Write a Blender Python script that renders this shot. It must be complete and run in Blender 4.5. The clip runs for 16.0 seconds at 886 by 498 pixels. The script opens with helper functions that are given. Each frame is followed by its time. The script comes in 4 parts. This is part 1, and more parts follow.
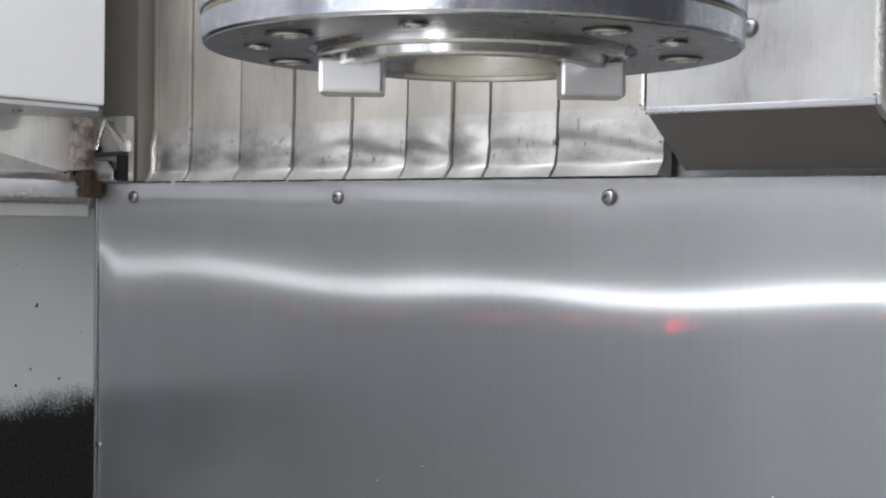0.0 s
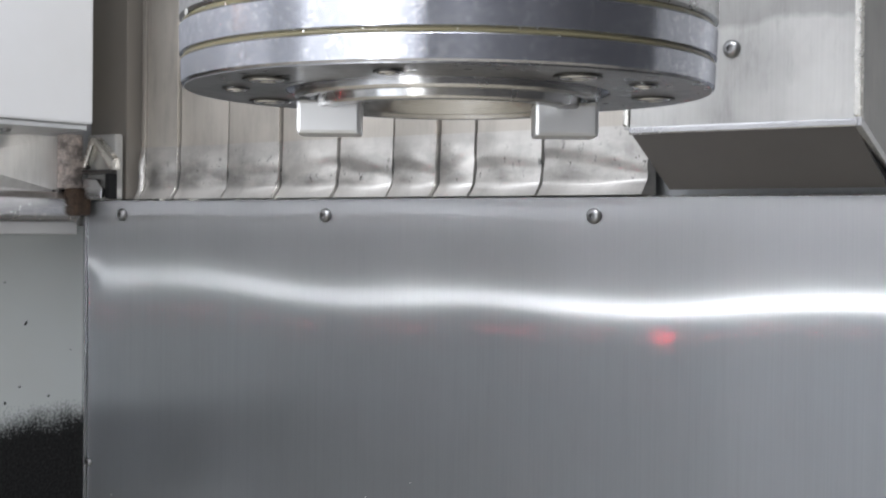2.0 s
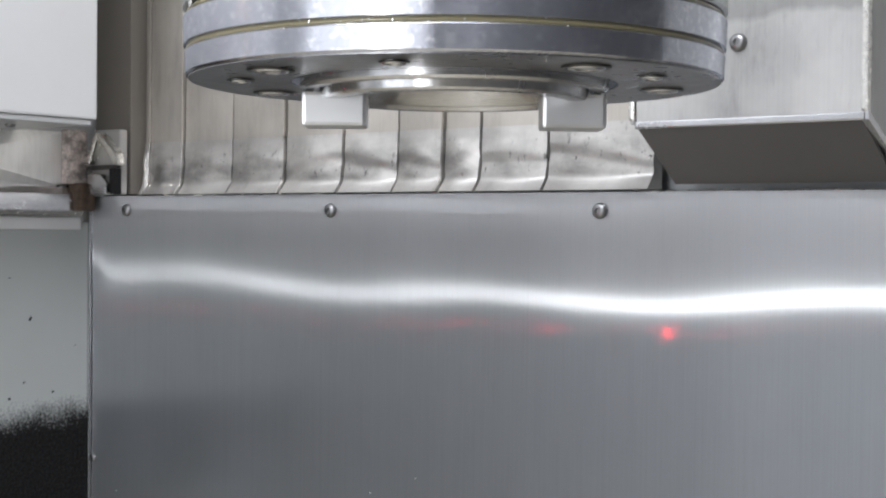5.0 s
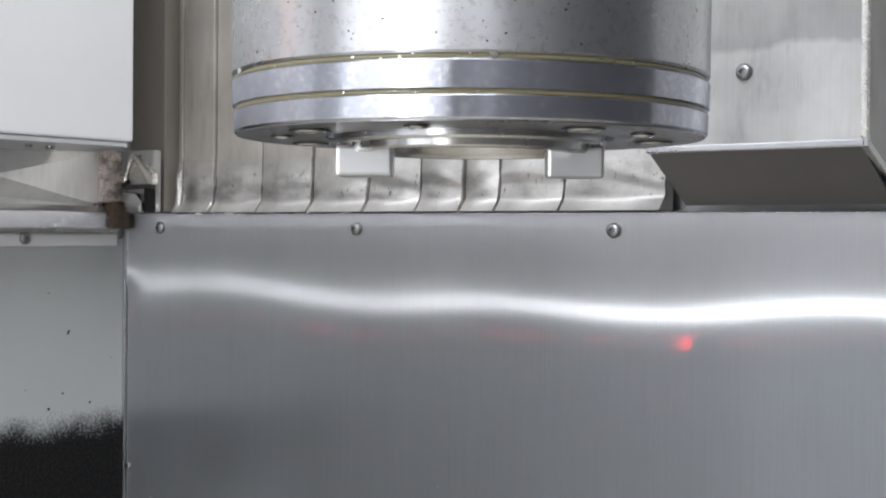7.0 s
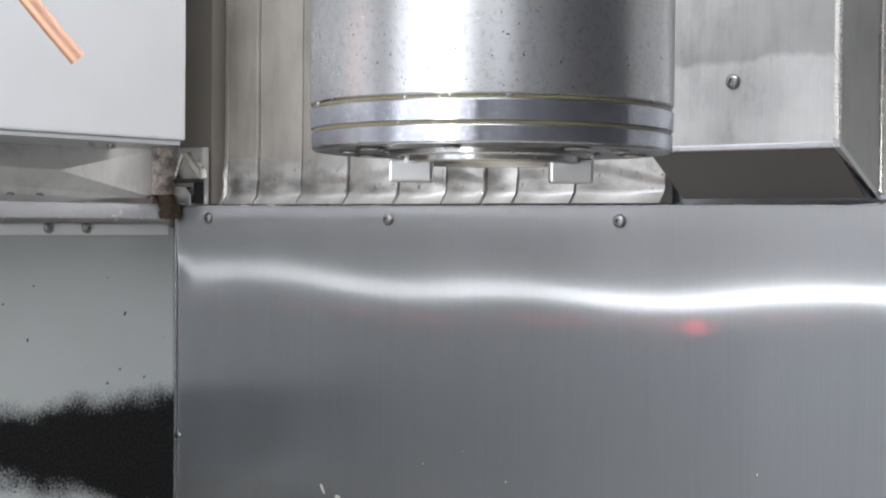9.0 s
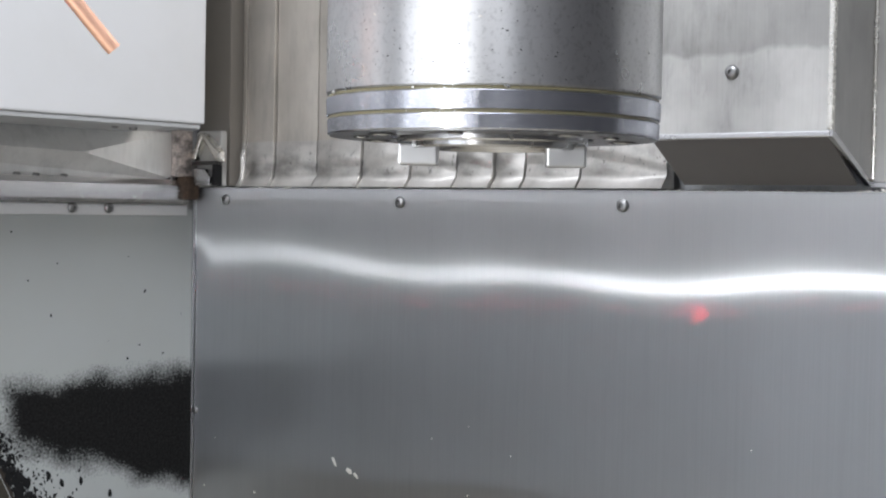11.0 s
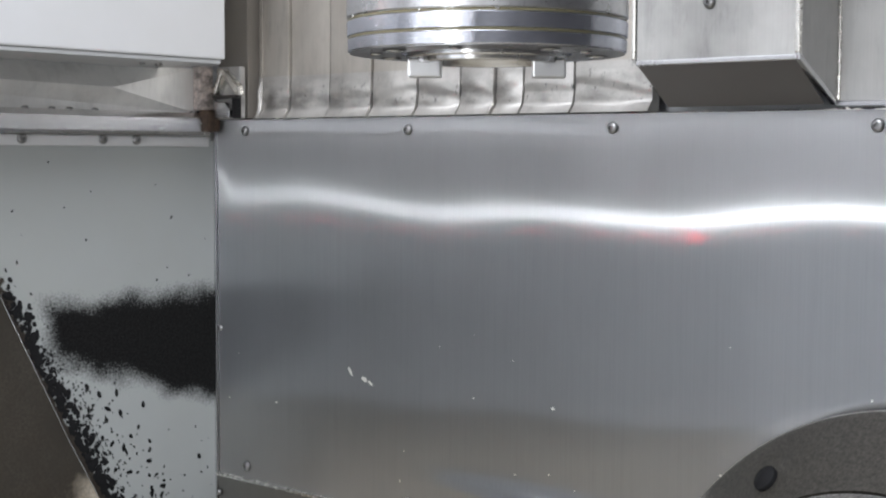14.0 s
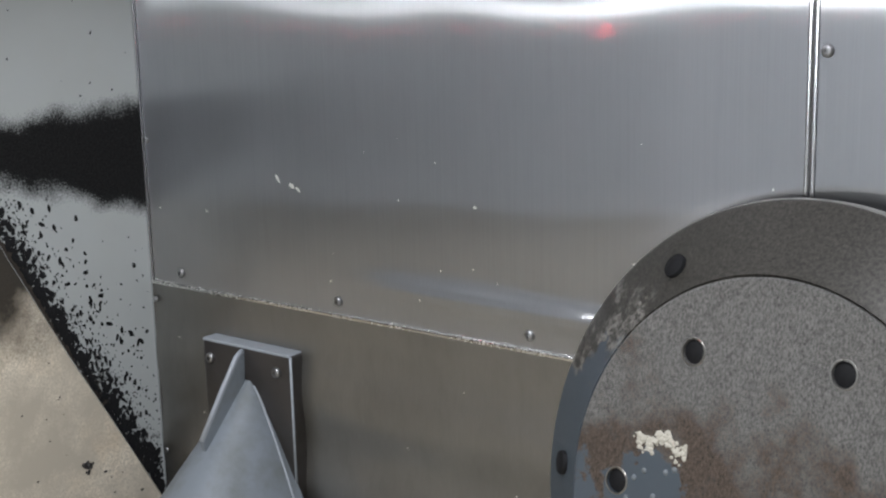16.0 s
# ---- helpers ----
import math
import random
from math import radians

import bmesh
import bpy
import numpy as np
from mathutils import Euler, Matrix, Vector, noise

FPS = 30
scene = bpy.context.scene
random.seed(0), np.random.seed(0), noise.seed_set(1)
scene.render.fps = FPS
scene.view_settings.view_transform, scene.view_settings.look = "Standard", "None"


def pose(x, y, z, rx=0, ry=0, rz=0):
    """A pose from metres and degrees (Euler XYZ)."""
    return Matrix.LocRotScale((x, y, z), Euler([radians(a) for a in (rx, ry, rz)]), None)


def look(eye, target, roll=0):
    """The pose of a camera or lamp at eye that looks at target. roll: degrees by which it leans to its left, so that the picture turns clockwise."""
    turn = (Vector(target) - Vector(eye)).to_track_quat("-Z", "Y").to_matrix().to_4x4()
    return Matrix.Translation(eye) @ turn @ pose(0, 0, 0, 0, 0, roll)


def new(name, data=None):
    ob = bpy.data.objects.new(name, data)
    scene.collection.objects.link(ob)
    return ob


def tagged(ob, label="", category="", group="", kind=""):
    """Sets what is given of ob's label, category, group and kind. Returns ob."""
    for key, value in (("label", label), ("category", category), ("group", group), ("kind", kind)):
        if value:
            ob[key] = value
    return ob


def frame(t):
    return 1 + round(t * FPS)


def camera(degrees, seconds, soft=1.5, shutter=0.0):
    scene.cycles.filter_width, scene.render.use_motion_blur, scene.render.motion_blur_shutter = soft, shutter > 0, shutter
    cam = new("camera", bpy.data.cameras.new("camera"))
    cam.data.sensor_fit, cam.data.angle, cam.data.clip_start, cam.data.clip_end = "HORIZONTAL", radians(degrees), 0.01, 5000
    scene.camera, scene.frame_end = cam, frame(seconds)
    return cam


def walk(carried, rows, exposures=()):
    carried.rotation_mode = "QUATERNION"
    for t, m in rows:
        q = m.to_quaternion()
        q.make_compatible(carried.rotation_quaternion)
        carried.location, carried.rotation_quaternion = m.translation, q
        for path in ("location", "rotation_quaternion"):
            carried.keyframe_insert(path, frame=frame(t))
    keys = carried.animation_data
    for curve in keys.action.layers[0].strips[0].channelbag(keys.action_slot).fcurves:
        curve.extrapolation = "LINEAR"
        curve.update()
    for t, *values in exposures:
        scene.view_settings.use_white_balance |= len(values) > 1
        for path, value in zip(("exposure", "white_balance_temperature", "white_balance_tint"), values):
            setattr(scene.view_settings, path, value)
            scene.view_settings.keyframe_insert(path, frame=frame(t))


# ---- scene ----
cam = camera(35.0, 16.0, 2.2)
PATH = [
    (0, (0.946, -0.768, 0.683), (-0.3, 0.796, 0.644), 0.8),
    (0.5, (0.949, -0.767, 0.686), (-0.297, 0.797, 0.65), 0.8),
    (1, (0.951, -0.767, 0.686), (-0.295, 0.798, 0.655), 0.7),
    (1.5, (0.952, -0.767, 0.688), (-0.29, 0.8, 0.659), 0.6),
    (2, (0.952, -0.77, 0.69), (-0.285, 0.801, 0.663), 0.6),
    (2.5, (0.955, -0.768, 0.691), (-0.275, 0.809, 0.667), 0.5),
    (3, (0.957, -0.77, 0.692), (-0.271, 0.809, 0.667), 0.6),
    (3.5, (0.955, -0.77, 0.69), (-0.274, 0.808, 0.663), 0.6),
    (4, (0.949, -0.767, 0.689), (-0.283, 0.808, 0.659), 0.6),
    (6.5, (0.962, -0.782, 0.693), (-0.299, 0.769, 0.666), 0.5),
    (7, (0.978, -0.801, 0.697), (-0.29, 0.745, 0.675), 0.5),
    (7.5, (0.994, -0.82, 0.699), (-0.28, 0.721, 0.677), 0.5),
    (8, (1.007, -0.839, 0.698), (-0.273, 0.697, 0.671), 0.5),
    (8.5, (1.029, -0.865, 0.701), (-0.257, 0.667, 0.668), 0.3),
    (9, (1.049, -0.891, 0.698), (-0.242, 0.636, 0.66), 0.5),
    (11.5, (1.083, -0.926, 0.695), (-0.223, 0.587, 0.628), 1.0),
    (12, (1.092, -0.938, 0.691), (-0.216, 0.574, 0.614), 0.8),
    (12.5, (1.108, -0.954, 0.686), (-0.2, 0.557, 0.594), 0.7),
    (13, (1.119, -0.967, 0.682), (-0.186, 0.545, 0.575), 0.5),
    (13.5, (1.134, -0.981, 0.68), (-0.173, 0.528, 0.559), 0.4),
    (14, (1.146, -0.996, 0.679), (-0.164, 0.509, 0.541), 0.3),
    (14.5, (1.155, -1.008, 0.68), (-0.145, 0.502, 0.499), -0.1),
    (15, (1.173, -1.013, 0.676), (-0.109, 0.501, 0.429), -0.6),
    (15.5, (1.173, -1.017, 0.673), (-0.074, 0.513, 0.353), -1.0),
    (16, (1.171, -1.034, 0.698), (-0.024, 0.51, 0.265), -1.5),
]
walk(cam, [(t, look(e, a, r)) for t, e, a, r in PATH])

# ---- light ----
world = bpy.data.worlds.new("room")
scene.world = world
world.use_nodes = True
world.node_tree.nodes["Background"].inputs[0].default_value = (0.75, 0.85, 1.0, 1)
world.node_tree.nodes["Background"].inputs[1].default_value = 0.15
scene.view_settings.exposure = 0.19


def area_lamp(name, m, power, width, height, colour):
    d = bpy.data.lights.new(name, "AREA")
    d.shape, d.size, d.size_y, d.energy, d.color = "RECTANGLE", width, height, power, colour
    ob = new(name, d)
    ob.matrix_world = m
    return ob


WORK = (0.97, -1.60, 0.569)
area_lamp("work_lamp_light", look(WORK, (0.80, 0.0, 0.60)), 1.85, 0.24, 0.008, (0.93, 0.96, 1.0))
area_lamp("ceiling_lamp_light", look((0.78, -0.95, 1.78), (0.70, -0.7, 0.4)), 29.0, 0.9, 0.16, (0.905, 0.935, 1.0))

area_lamp("door_window_light", look((0.84, -1.64, 0.968), (0.84, 0.0, 0.968)), 2.65, 1.06, 0.80, (0.92, 0.93, 0.98))
# Unseen narrow fill, added for the bright streak down the spindle.
area_lamp("spindle_highlight_fill", look((0.92, -1.635, 0.968), (0.84, 0.0, 0.968)), 2.9, 0.10, 0.78, (0.92, 0.95, 1.0))
# Unseen bluish fill before the low front wall, added to brighten the panel.
area_lamp("low_front_fill", look((0.50, -1.645, 0.340), (0.50, 0.0, 0.340)), 1.25, 0.52, 0.42, (0.83, 0.89, 1.0))

# ---- materials ----


def mat(name):
    m = bpy.data.materials.new(name)
    m.use_nodes = True
    nt = m.node_tree
    nt.nodes.clear()
    out = nt.nodes.new("ShaderNodeOutputMaterial")
    return m, nt, out


def node(nt, kind, links=(), **props):
    n = nt.nodes.new("ShaderNode" + kind)
    for k, v in props.items():
        setattr(n, k, v)
    for sock, val in links:
        if isinstance(val, bpy.types.NodeSocket):
            nt.links.new(val, n.inputs[sock])
        else:
            n.inputs[sock].default_value = val
    return n


def coords(nt, scale=(1, 1, 1), kind="Object"):
    tc = nt.nodes.new("ShaderNodeTexCoord")
    mp = node(nt, "Mapping", [("Vector", tc.outputs[kind]), ("Scale", scale)])
    return mp.outputs[0]


def noise_tex(nt, vec, scale, detail=4.0, rough=0.55):
    return node(nt, "TexNoise", [("Vector", vec), ("Scale", scale), ("Detail", detail), ("Roughness", rough)]).outputs[0]


def remap(nt, val, a, b, c, d):
    return node(nt, "MapRange", [("Value", val), ("From Min", a), ("From Max", b), ("To Min", c), ("To Max", d)]).outputs[0]


def calc(nt, op, a, b):
    return node(nt, "Math", [(0, a), (1, b)], operation=op).outputs[0]


def mixc(nt, fac, a, b):
    n = nt.nodes.new("ShaderNodeMix")
    n.data_type = "RGBA"
    for sock, val in ((n.inputs[0], fac), (n.inputs[6], a), (n.inputs[7], b)):
        if isinstance(val, bpy.types.NodeSocket):
            nt.links.new(val, sock)
        else:
            sock.default_value = val
    return n.outputs[2]


def bump(nt, height, strength, dist):
    return node(nt, "Bump", [("Height", height), ("Strength", strength), ("Distance", dist)]).outputs[0]


def principled(nt, out, colour, rough, metal=0.0, normal=None, coat=0.0):
    p = node(nt, "BsdfPrincipled", [("Base Color", colour), ("Roughness", rough), ("Metallic", metal), ("Coat Weight", coat)])
    if normal:
        nt.links.new(normal, p.inputs["Normal"])
    nt.links.new(p.outputs[0], out.inputs[0])
    return p


def brushed(name, colour, rough=0.25, aniso=-0.89, tangent=(1, 0, 0), streak=(900, 900, 6), wide=0.47, stain=0.25, haze=0.03, grime_shade=0.0, lines=0.03, flat=0.42, share=0.36, dark_above_z=0.0):
    """Ground stainless sheet: a narrow and a wide streaked reflection."""
    m, nt, out = mat(name)
    v = coords(nt, streak)
    grain = noise_tex(nt, v, 1.0, 3.0)
    cloud = noise_tex(nt, coords(nt), 9.0, 5.0)
    dirt = noise_tex(nt, coords(nt, (60, 60, 14)), 1.0, 6.0, 0.7)
    tone = calc(nt, "ADD", remap(nt, grain, 0.3, 0.7, 1.0 - lines, 1.0 + lines), remap(nt, cloud, 0.3, 0.7, -stain * 0.3, stain * 0.3))
    tone = calc(nt, "ADD", tone, remap(nt, dirt, 0.5, 0.8, 0.0, -stain * 0.35))
    col = node(nt, "VectorMath", [(0, colour[:3]), (1, (1, 1, 1))], operation="MULTIPLY")
    sc = node(nt, "VectorMath", [(0, col.outputs[0])], operation="SCALE")
    nt.links.new(tone, sc.inputs["Scale"])
    # Smears low on the plates, with a dark reflection painted into the band.
    if grime_shade:
        zz = node(nt, "SeparateXYZ", [("Vector", coords(nt))]).outputs[2]
        band = calc(nt, "MULTIPLY", remap(nt, zz, 0.7185, 0.726, 0.0, 1.0), remap(nt, zz, 0.765, 0.735, 0.0, 1.0))
        smear = noise_tex(nt, coords(nt, (30, 30, 55)), 1.0, 5.0, 0.6)
        spot = noise_tex(nt, coords(nt, (160, 160, 90)), 1.0, 4.0, 0.7)
        mk = calc(nt, "MULTIPLY", band, remap(nt, smear, 0.40, 0.62, 0.0, grime_shade))
        mk = calc(nt, "MAXIMUM", mk, calc(nt, "MULTIPLY", band, remap(nt, spot, 0.60, 0.68, 0.0, 0.8)))
        tone = calc(nt, "MULTIPLY", tone, calc(nt, "SUBTRACT", 1.0, mk))
        nt.links.new(tone, sc.inputs["Scale"])
    # Tone drops to 0.70 above this height, along a ragged line.
    if dark_above_z:
        zz = node(nt, "SeparateXYZ", [("Vector", coords(nt))]).outputs[2]
        line = calc(nt, "ADD", zz, remap(nt, noise_tex(nt, coords(nt), 30.0, 4.0), 0.3, 0.7, -0.003, 0.003))
        nt.links.new(calc(nt, "MULTIPLY", tone, remap(nt, line, dark_above_z, dark_above_z + 0.004, 1.0, 0.70)), sc.inputs["Scale"])
    tg = node(nt, "CombineXYZ", [("X", tangent[0]), ("Y", tangent[1]), ("Z", tangent[2])]).outputs[0]
    rg = remap(nt, cloud, 0.3, 0.7, rough * 0.92, rough * 1.1)
    a = node(nt, "BsdfAnisotropic", [("Color", sc.outputs[0]), ("Roughness", rg), ("Anisotropy", aniso), ("Tangent", tg)])
    b = node(nt, "BsdfAnisotropic", [("Color", sc.outputs[0]), ("Roughness", wide), ("Anisotropy", aniso * flat), ("Tangent", tg)])
    c = node(nt, "BsdfAnisotropic", [("Color", sc.outputs[0]), ("Roughness", 0.07)])
    nrm = bump(nt, grain, 0.01, 0.0002)
    for s in (a, b, c):
        nt.links.new(nrm, s.inputs["Normal"])
    mx = node(nt, "MixShader", [(0, share), (1, a.outputs[0]), (2, b.outputs[0])])
    mx = node(nt, "MixShader", [(0, 0.08), (1, mx.outputs[0]), (2, c.outputs[0])])
    film = node(nt, "BsdfDiffuse", [("Color", sc.outputs[0])])
    mx = node(nt, "MixShader", [(0, haze), (1, mx.outputs[0]), (2, film.outputs[0])])
    nt.links.new(mx.outputs[0], out.inputs[0])
    return m


def painted(name, colour, rough=0.4, coat=0.2, dirt=0.15, relief=0.08, scale=7.0):
    m, nt, out = mat(name)
    c1 = noise_tex(nt, coords(nt), scale, 6.0, 0.6)
    c2 = noise_tex(nt, coords(nt), 140.0, 4.0, 0.7)
    base = mixc(nt, remap(nt, c1, 0.42, 0.75, 0.0, dirt), (*colour, 1), (colour[0] * 0.62, colour[1] * 0.6, colour[2] * 0.5, 1))
    principled(nt, out, base, remap(nt, c1, 0.3, 0.7, rough * 0.85, rough * 1.2), 0.0, bump(nt, c2, relief, 0.0008), coat)
    return m


def metal(name, colour, rough=0.2, grain=(300, 300, 300), dirt=0.3, bumps=0.05, dirtcol=0.3):
    m, nt, out = mat(name)
    g = noise_tex(nt, coords(nt, grain), 1.0, 3.0)
    c = noise_tex(nt, coords(nt), 35.0, 6.0, 0.65)
    base = mixc(nt, remap(nt, c, 0.5, 0.75, 0.0, dirt), (*colour, 1), tuple(x * dirtcol for x in colour) + (1,))
    principled(nt, out, base, remap(nt, calc(nt, "ADD", g, c), 0.6, 1.4, rough * 0.75, rough * 1.35), 1.0, bump(nt, g, bumps, 0.0004))
    return m


def cast_iron(name, colour, rough=0.75, metal=0.25, relief=0.55, blotch=18.0, shade_above=0.0, deep=0.42):
    m, nt, out = mat(name)
    f = noise_tex(nt, coords(nt), 420.0, 4.0, 0.7)
    c = noise_tex(nt, coords(nt), 12.0, 6.0, 0.65)
    pit = node(nt, "TexVoronoi", [("Vector", coords(nt)), ("Scale", 520.0)]).outputs[0]
    base = mixc(nt, remap(nt, f, 0.35, 0.65, 0.0, 1.0), tuple(x * 0.7 for x in colour) + (1,), tuple(x * 1.35 for x in colour) + (1,))
    base = mixc(nt, remap(nt, c, 0.45, 0.7, 0.0, 0.5), base, (colour[0] * 0.8, colour[1] * 0.68, colour[2] * 0.55, 1))
    h = calc(nt, "ADD", f, calc(nt, "MULTIPLY", pit, 0.6))
    base = mixc(nt, remap(nt, noise_tex(nt, coords(nt), blotch, 5.0, 0.6), 0.38, 0.62, 0.0, 1.0), tuple(x * deep for x in colour) + (1,), base)
    # Painted shade: base fades to near black above this height, edge ragged.
    if shade_above:
        zz = node(nt, "SeparateXYZ", [("Vector", coords(nt))]).outputs[2]
        edge = calc(nt, "ADD", zz, remap(nt, noise_tex(nt, coords(nt), 11.0, 5.0, 0.6), 0.3, 0.7, -0.05, 0.05))
        base = mixc(nt, remap(nt, edge, shade_above, shade_above + 0.09, 0.0, 0.93), base, (0.009, 0.008, 0.007, 1))
    principled(nt, out, base, rough, metal, bump(nt, h, relief, 0.0012)).inputs["Specular IOR Level"].default_value = 0.15 if shade_above else 0.5
    return m


M_SHEET = brushed("brushed_stainless", (0.44, 0.445, 0.455), 0.21, -0.90, stain=0.14, wide=0.44, haze=0.012, lines=0.035, flat=0.15, share=0.31)
# Darker copy of the sheet: the lower panel's dark reflection is in its colour.
M_SHEET2 = brushed("darkened_lower_stainless", (0.305, 0.30, 0.29), 0.222, -0.86, stain=0.3, wide=0.40, haze=0.012, lines=0.035, flat=0.15, share=0.40)
M_COVER = brushed("cover_stainless", (0.56, 0.525, 0.475), 0.36, -0.5, wide=0.5, stain=0.7, haze=0.22)
M_SKIRT = brushed("skirt_stainless", (0.62, 0.60, 0.57), 0.34, -0.4, wide=0.45, stain=0.6, haze=0.18, grime_shade=0.42)
M_BOX = brushed("box_stainless", (0.46, 0.455, 0.44), 0.42, -0.3, wide=0.6, stain=0.5, haze=0.35)
M_BOX_FRONT = brushed("box_front_stainless", (0.51, 0.505, 0.49), 0.42, -0.3, wide=0.6, stain=0.9, haze=0.35, dark_above_z=0.806)
M_WHITE = painted("white_paint", (0.60, 0.605, 0.615), 0.35)
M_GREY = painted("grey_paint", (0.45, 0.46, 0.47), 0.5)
M_GREY2 = painted("dark_grey_paint", (0.235, 0.245, 0.29), 0.5)
M_PALE = painted("pale_blue_paint", (0.70, 0.75, 0.82), 0.5)
M_GREY3 = painted("charcoal_paint", (0.055, 0.055, 0.06), 0.5)
# Column box underside: its shade is set into this dark colour.
M_UNDERSHADE = painted("shaded_underside_paint", (0.125, 0.118, 0.112), 0.6, 0.0)
M_STEEL = metal("ground_steel", (0.62, 0.62, 0.63), 0.22)
M_SCREW = metal("screw_steel", (0.29, 0.29, 0.29), 0.36)
M_BLACK = painted("black_oxide", (0.012, 0.012, 0.013), 0.6, 0.0)
M_BLACK.node_tree.nodes["Principled BSDF"].inputs["Specular IOR Level"].default_value = 0.15
M_KEY = metal("ground_key_steel", (0.80, 0.80, 0.80), 0.42)
M_NICK = metal("dark_bore_steel", (0.10, 0.10, 0.10), 0.3)
M_CHIP = metal("bright_chips", (0.85, 0.83, 0.78), 0.25)
M_COPPER = metal("copper", (0.97, 0.60, 0.43), 0.5, (200, 200, 200), 0.15)
M_GREASE = painted("old_grease", (0.27, 0.24, 0.14), 0.35, 0.4)
M_RECESS = brushed("recess_sheet", (0.82, 0.82, 0.81), 0.4, -0.2, wide=0.6, stain=0.6, haze=0.4)
M_STRUT = cast_iron("rust_run_steel", (0.60, 0.53, 0.50), 0.5, 0.0, 0.2, 110.0, 0.0, 0.30)
M_FOOT = cast_iron("brown_rust", (0.10, 0.065, 0.045), 0.7, 0.0, 0.5, 90.0)
# Paler blue-grey for bracket edges: wear plus highlights painted in.
M_LIT_EDGE = painted("lit_worn_blue_edge", (0.29, 0.315, 0.345), 0.35, 0.2, 0.5, 0.3, 40.0)
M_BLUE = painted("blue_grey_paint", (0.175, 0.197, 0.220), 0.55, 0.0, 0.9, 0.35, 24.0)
M_TRAY = painted("oily_tray", (0.42, 0.38, 0.305), 0.35, 0.2, 0.6)
# Stained tan plate; the shade over its upper part is painted in.
M_BLOT = cast_iron("stained_plate", (0.62, 0.555, 0.45), 0.6, 0.0, 0.10, 14.0, 0.262, 0.74)
# For an unseen plate: dark upper part shapes reflections in the splash panel.
M_BLOT2 = cast_iron("dark_topped_plate", (0.40, 0.355, 0.29), 0.6, 0.0, 0.10, 14.0, 0.195, 0.74)
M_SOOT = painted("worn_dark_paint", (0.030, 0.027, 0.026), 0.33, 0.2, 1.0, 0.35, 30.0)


def turned(name, colour, rough, dirt, along=0.55, wide=0.16, speck=0.14):
    """Turned and ground steel, polished round the vertical axis."""
    m, nt, out = mat(name)
    ring = noise_tex(nt, coords(nt, (0.5, 0.5, 2600)), 1.0, 2.0)
    spots = noise_tex(nt, coords(nt), 520.0, 4.0, 0.75)
    cloud = noise_tex(nt, coords(nt), 28.0, 5.0, 0.6)
    base = mixc(nt, remap(nt, spots, 0.52, 0.64, 0.0, dirt), (*colour, 1), (speck, speck, speck * 1.02, 1))
    base = mixc(nt, remap(nt, cloud, 0.45, 0.75, 0.0, dirt * 0.6), base, (0.3, 0.3, 0.31, 1))
    tg = node(nt, "Tangent", direction_type="RADIAL", axis="Z").outputs[0]
    rg = remap(nt, cloud, 0.3, 0.7, rough * 0.8, rough * 1.25)
    a = node(nt, "BsdfAnisotropic", [("Color", base), ("Roughness", rg), ("Anisotropy", along), ("Tangent", tg)])
    b = node(nt, "BsdfAnisotropic", [("Color", base), ("Roughness", rough * 1.9), ("Anisotropy", 0.4), ("Tangent", tg)])
    nrm = bump(nt, calc(nt, "ADD", ring, calc(nt, "MULTIPLY", spots, 0.8)), 0.05, 0.0003)
    for s in (a, b):
        nt.links.new(nrm, s.inputs["Normal"])
    mx = node(nt, "MixShader", [(0, wide), (1, a.outputs[0]), (2, b.outputs[0])])
    nt.links.new(mx.outputs[0], out.inputs[0])
    return m


M_TURNED = turned("ground_spindle_steel", (0.60, 0.60, 0.605), 0.315, 0.26, 0.6)
M_RING = turned("polished_ring_steel", (0.535, 0.55, 0.605), 0.22, 0.60, 0.60, 0.12, 0.9)
M_NOSE = turned("bright_nose_steel", (0.66, 0.66, 0.66), 0.24, 0.25, 0.6)
M_FACE = metal("machined_face", (0.30, 0.30, 0.305), 0.30, (260, 260, 260), 0.6, 0.5)


